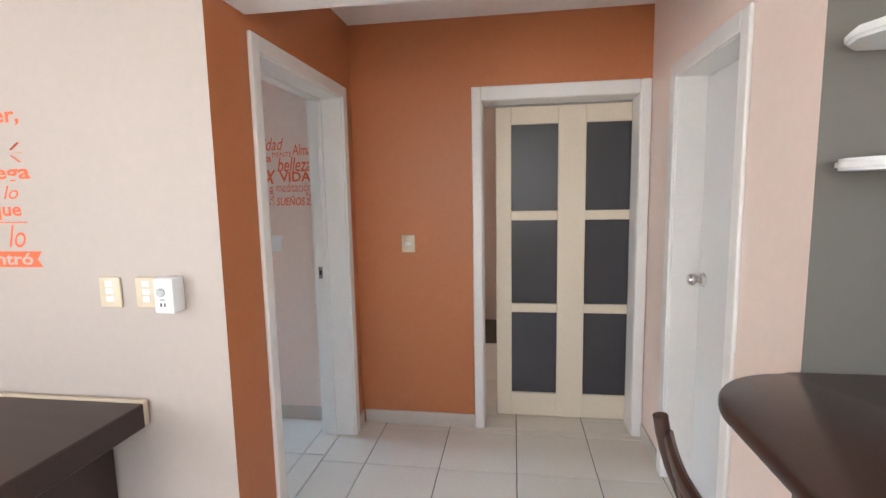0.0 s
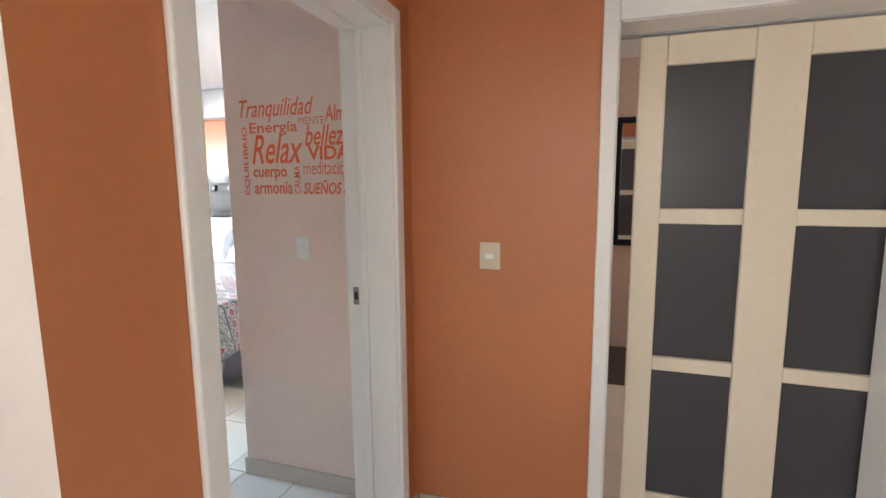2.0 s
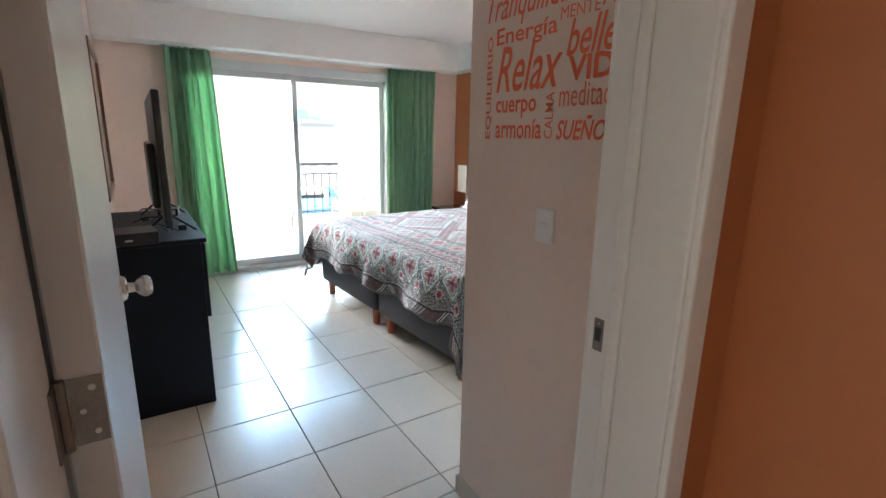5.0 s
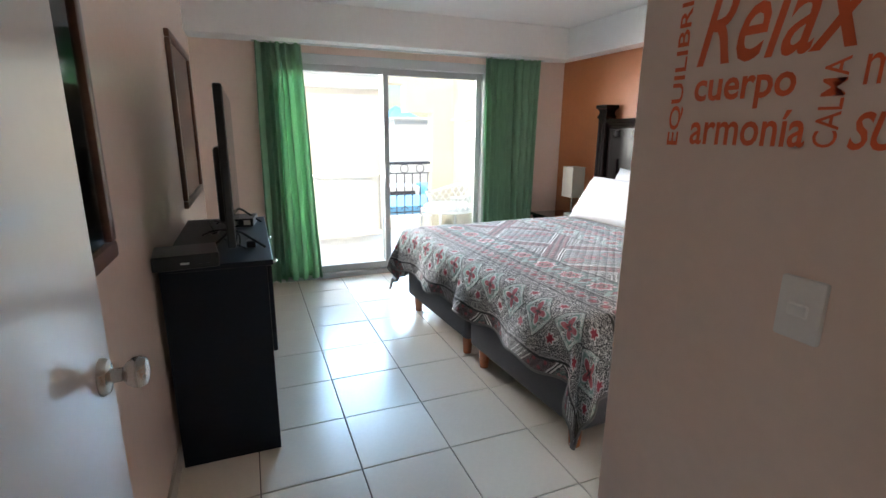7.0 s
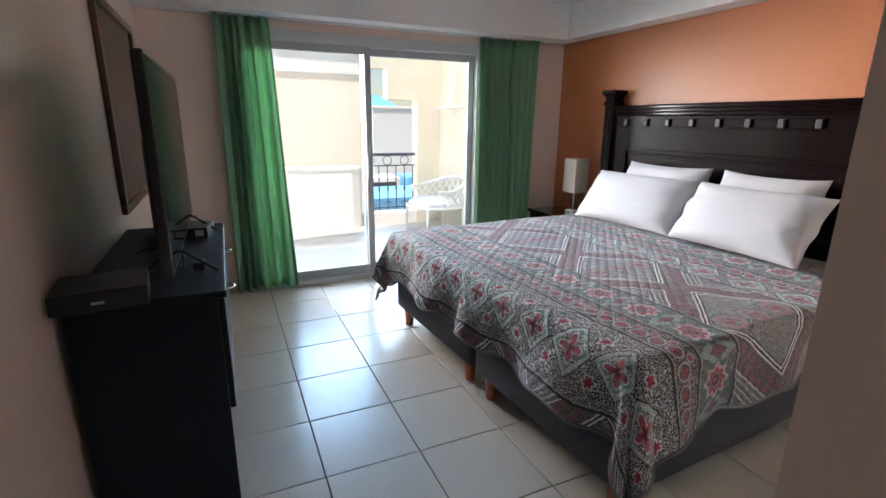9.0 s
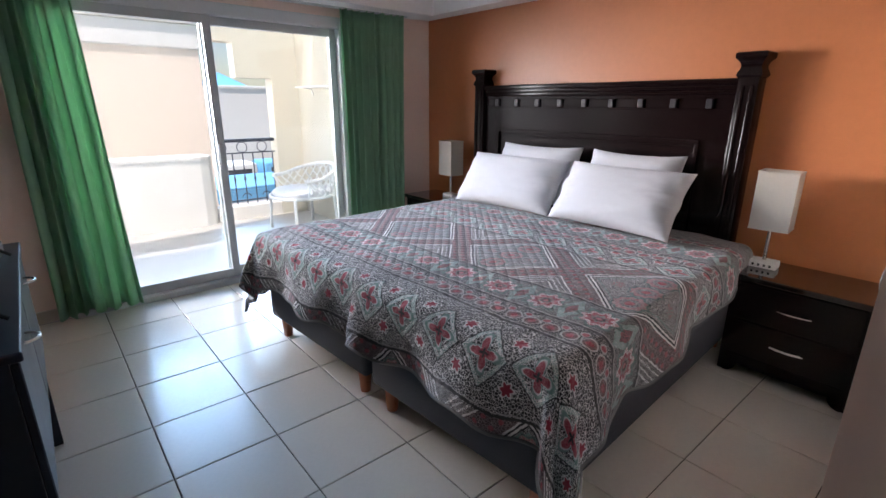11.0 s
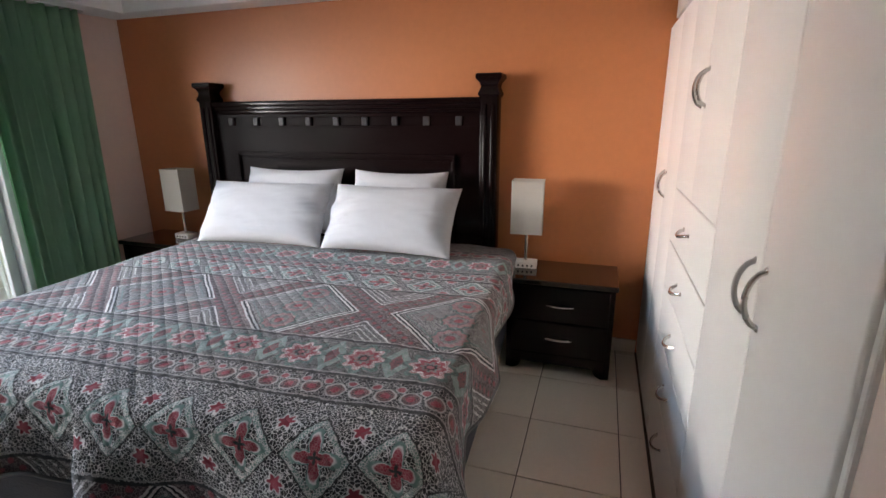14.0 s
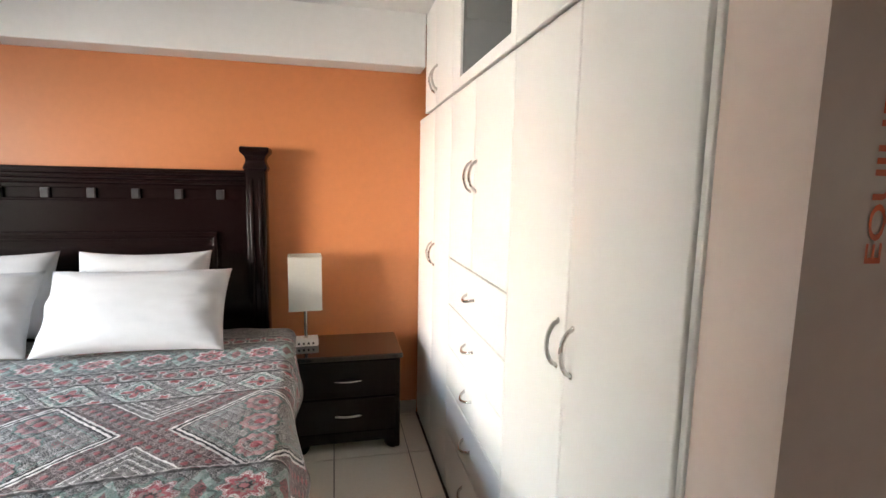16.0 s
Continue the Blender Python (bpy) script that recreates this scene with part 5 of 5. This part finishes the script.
f = bm.faces.new([bm.verts.new(q) for q in ((-5.86, 0.2, 2.72), (-6.15, 0.2, 2.72), (-6.35, 2.4, 2.72), (-6.85, 4.2, 2.72), (-7.3, 5.4, 2.72), (-5.86, 5.4, 2.72))])
ex = bmesh.ops.extrude_face_region(bm, geom=[f])
for v in [g for g in ex["geom"] if isinstance(g, bmesh.types.BMVert)]:
    v.co.z = 2.9
bmesh.ops.recalc_face_normals(bm, faces=bm.faces)
struct("balcony_roof", bm, STUCCO, "unseen balcony roof slab, its edge cut to shape the sun patch", "roof")
sh = thing("balcony_shelf", (-7.28, 5.10, 1.565), "narrow white shelf on the balcony wall", "shelf")
part("board", box(-0.42, 0.42, -0.13, 0, 0, 0.018, 0.004), PLASTIC, sh)
for x in (-0.2, 0.25):
    part("bracket", tube([(x, 0, -0.09), (x, -0.01, -0.02), (x, -0.10, 0.0)], 0.006, 6), PLASTIC, sh)

rail = thing("balcony_railing", (-8.0, 4.2, 0.15), "dark wrought-iron balcony railing with rings and scrolls", "railing")
part("top_rail", box(-0.025, 0.025, -0.12, 0.56, 0.775, 0.815, 0.008, 2), IRON, rail)
part("mid_rail", box(-0.010, 0.010, -0.12, 0.56, 0.635, 0.650), IRON, rail)
part("low_rail", box(-0.010, 0.010, -0.12, 0.56, 0.045, 0.060), IRON, rail)
for k in range(6):
    y = -0.10 + 0.125 * k
    part("baluster", boxes((-0.006, 0.006, y - 0.006, y + 0.006, 0.0, 0.645), (-0.011, 0.011, y - 0.011, y + 0.011, 0.30, 0.34)), IRON, rail)
    if k % 2 == 0:
        part("ring", tube([(0, y + 0.062 * math.cos(a), 0.712 + 0.062 * math.sin(a)) for a in [2 * math.pi * i / 20 for i in range(20)]], 0.006, 6, closed=True), IRON, rail)
        part("scroll", tube([(0, y + 0.05 * math.cos(a), 0.095 + 0.04 * math.sin(a)) for a in [math.pi * i / 12 for i in range(13)]], 0.006, 6), IRON, rail)


def wicker_chair(at, rz):
    c = thing("wicker_chair", at, "white wicker balcony armchair with lattice sides and pale cushion", "chair", rz=rz)
    for x, y in ((-0.29, -0.27), (0.29, -0.27), (-0.27, 0.27), (0.27, 0.27)):
        part("leg", tube([(x, y, 0), (x * 0.95, y * 0.95, 0.40)], 0.018, 8), WICKER, c, smooth=True)
    part("seat_rim", tube([(0.36 * math.cos(a), 0.36 * math.sin(a), 0.40) for a in [2 * math.pi * i / 24 for i in range(24)]], 0.018, 8, closed=True), WICKER, c, smooth=True)
    part("cushion", lathe([(0.32, 0.405), (0.335, 0.42), (0.335, 0.45), (0.30, 0.475), (0.05, 0.485)], 24), LINEN, c, smooth=True)
    hoop = [(0.385 * math.cos(a), 0.385 * math.sin(a), 0.60 + 0.13 * max(0, math.sin(a))) for a in [radians(-25 + 230 * i / 24) for i in range(25)]]
    part("arm_hoop", tube(hoop, 0.022, 8), WICKER, c, smooth=True)
    for sgn in (-1, 1):
        lat = bmesh.new()
        for k in range(16):
            a0, a1 = radians(-20 + 14 * k), radians(-20 + 14 * min(16, max(0, k + sgn * 2)))
            top = 0.60 + 0.13 * max(0, math.sin(a1))
            tube([(0.365 * math.cos(a0), 0.365 * math.sin(a0), 0.41), (0.375 * math.cos((a0 + a1) / 2), 0.375 * math.sin((a0 + a1) / 2), (0.41 + top) / 2), (0.385 * math.cos(a1), 0.385 * math.sin(a1), top)], 0.009, 5, lat)
        part("lattice", lat, WICKER, c)
    return c


wicker_chair((-7.02, 4.66, -0.02), 6)

# ground, street and the buildings across it
bm = bmesh.new()
bm.faces.new([bm.verts.new(p) for p in ((-900, -900, -3.4), (900, -900, -3.4), (900, 900, -3.4), (-900, 900, -3.4))])
struct("ground", bm, GROUND, "pale dusty ground reaching the horizon", "ground")
struct("road", box(-22, -13.5, -60, 90, -3.39, -3.37), ASPHALT, "grey street below the balcony", "road")


def house(at, wx, wy, h, paint, label, rows=0, cols=0, rz=0):
    b = thing("building", (*at, -3.4), label, "building", "buildings across the street", rz)
    part("wall", box(-wx / 2, wx / 2, -wy / 2, wy / 2, 0, h), paint, b)
    part("roof", box(-wx / 2 - 0.12, wx / 2 + 0.12, -wy / 2 - 0.12, wy / 2 + 0.12, h, h + 0.16, 0.02), STUCCO, b, "white flat roof edge")
    for r in range(rows):
        for c in range(cols):
            y = -wy / 2 + (c + 0.5) * wy / cols
            w = part("window", boxes((wx / 2, wx / 2 + 0.05, y - 0.55, y - 0.48, 1.0 + 2.8 * r, 2.2 + 2.8 * r), (wx / 2, wx / 2 + 0.05, y + 0.48, y + 0.55, 1.0 + 2.8 * r, 2.2 + 2.8 * r), (wx / 2, wx / 2 + 0.05, y - 0.48, y + 0.48, 2.13 + 2.8 * r, 2.2 + 2.8 * r), (wx / 2, wx / 2 + 0.08, y - 0.6, y + 0.6, 0.93 + 2.8 * r, 1.0 + 2.8 * r)), ALU, b)
            part("pane", box(wx / 2 - 0.02, wx / 2 + 0.012, y - 0.48, y + 0.48, 1.0 + 2.8 * r, 2.13 + 2.8 * r), FARPANE, w)
    return b


near_b = house((-12.0, -0.07), 3.6, 9.3, 5.9, PEACHSTUCCO, "peach stucco neighbouring house with white parapet band")
part("band", box(-1.85, 1.85, -4.7, 4.7, 5.55, 5.9, 0.02), STUCCO, near_b, "white painted band")
h1 = house((-34, 12.3), 6, 2.9, 5.5, STUCCO, "white flat-roofed house across the street")
bm = bmesh.new()
base_ = [bm.verts.new(q) for q in ((-2.0, -1.5, 5.66), (2.0, -1.5, 5.66), (2.0, 0.6, 5.66), (-2.0, 0.6, 5.66))]
apex = bm.verts.new((0, -0.45, 6.5))
for k in range(4):
    bm.faces.new((base_[k], base_[(k + 1) % 4], apex))
bm.faces.new(base_[::-1])
part("pitched_roof", bm, BLUE, h1, "blue pitched roof")
house((-36.5, 15.3), 5, 3.0, 4.8, BLUE, "blue painted building further down the street")
house((-44, 22), 9, 9, 4.4, STUCCO, "low white house across the street", 1, 3)
house((-48, 33), 12, 10, 6.2, PEACHSTUCCO, "pale apartment block in the distance", 2, 4)
for k, (y, paint, lab) in enumerate(((9.6, STUCCO, "white delivery van parked by the street"), (12.2, BLUE, "blue van parked by the street"), (14.9, STUCCO, "white delivery van parked by the street"))):
    van = thing("parked_van", (-26.5, y, -3.4), lab, "van", "parked vans")
    part("body", box(-0.95, 0.95, -1.15, 1.1, 0.35, 1.95, 0.12, 3), paint, van, smooth=True)
    part("windscreen", box(0.94, 0.97, -0.85, 0.80, 1.15, 1.70, 0.01), DARKGLASS, van)
    for x in (-0.75, 0.75):
        for yy in (-0.75, 0.7):
            part("wheel", moved(lathe([(0.30, -0.09), (0.33, -0.06), (0.33, 0.06), (0.30, 0.09)], 16), pose(x, yy, 0.33, 0, 90, 0)), BLACKPL, van, smooth=True)
aw = thing("awning", (-20.0, 8.6, -3.4), "blue shade canopy on thin posts by the street", "awning")
part("canopy", boxes((-1.6, 1.6, -2.4, 2.4, 1.95, 2.03), (1.56, 1.62, -2.4, 2.4, 1.55, 1.95), bevel=0.02), BLUE, aw)
for x in (-1.5, 1.5):
    for y in (-2.2, 2.2):
        part("post", cyl(0.04, 0.04, 0, 1.96, (x, y), 10), ALU, aw)
wall_ = thing("street_wall", (-23.5, 11.0, -3.4), "low white wall along the street", "wall")
part("wall_body", box(-0.1, 0.1, -6, 6, 0, 0.9), STUCCO, wall_)
part("coping", box(-0.15, 0.15, -6.05, 6.05, 0.9, 1.0, 0.02), STUCCO, wall_)

# ---- floor slab and tiles ----
T = 0.4085  # tile and joint
struct("floor_slab", box(-5.66, 3.0, -2.9, 5.5, -0.12, -0.006), GROUT, "brown grouted floor bed", "floor")
floor = tagged(new("floor"), "beige glazed ceramic tile floor with brown joints", "floor", kind="structure")
tile_meshes = {}


def tile(x0, x1, y0, y1):
    w, h = round(x1 - x0, 3), round(y1 - y0, 3)
    if (w, h) not in tile_meshes:
        me = bpy.data.meshes.new("tile")
        bm = bmesh.new()
        a, b = w / 2, h / 2
        c, z = 0.0025, -0.0015
        lo = [bm.verts.new(p) for p in ((-a, -b, -0.008), (a, -b, -0.008), (a, b, -0.008), (-a, b, -0.008))]
        mi_ = [bm.verts.new(p) for p in ((-a, -b, z), (a, -b, z), (a, b, z), (-a, b, z))]
        hi = [bm.verts.new(p) for p in ((-a + c, -b + c, 0), (a - c, -b + c, 0), (a - c, b - c, 0), (-a + c, b - c, 0))]
        for r, s in ((lo, mi_), (mi_, hi)):
            for k in range(4):
                bm.faces.new((r[k], r[(k + 1) % 4], s[(k + 1) % 4], s[k]))
        bm.faces.new(hi)
        bm.to_mesh(me)
        bm.free()
        me.materials.append(TILE)
        tile_meshes[w, h] = me
    ob = new("tile", tile_meshes[w, h])
    ob.location = ((x0 + x1) / 2, (y0 + y1) / 2, random.uniform(-0.0006, 0.0006))
    ob.parent = floor


def tiled(x0, x1, y0, y1, ox, oy, gap=0.0022):
    i0, i1 = math.floor((x0 - ox) / T), math.ceil((x1 - ox) / T)
    j0, j1 = math.floor((y0 - oy) / T), math.ceil((y1 - oy) / T)
    for i in range(i0, i1):
        for j in range(j0, j1):
            a, b = max(x0, ox + i * T) + gap, min(x1, ox + (i + 1) * T) - gap
            c, d = max(y0, oy + j * T) + gap, min(y1, oy + (j + 1) * T) - gap
            if b - a > 0.02 and d - c > 0.02:
                tile(a, b, c, d)


tiled(WEST, -1.85, SOUTH, NORTH, -2.783, 2.936)
tiled(-1.85, -1.018, SOUTH, 2.94, -2.783, 2.936)
tiled(-1.018, 0.78, 1.56, 2.94, -0.361, 2.470)
tiled(-3.4, 3.0, -2.9, 1.56, -0.361, 2.470)
tiled(-0.151, 0.722, 2.94, 3.10, -0.361, 2.470)
tiled(0.78, 0.93, 1.876, 2.52, -0.361, 2.470)
tiled(-0.9, 1.0, 3.10, 4.6, -0.361, 2.470)
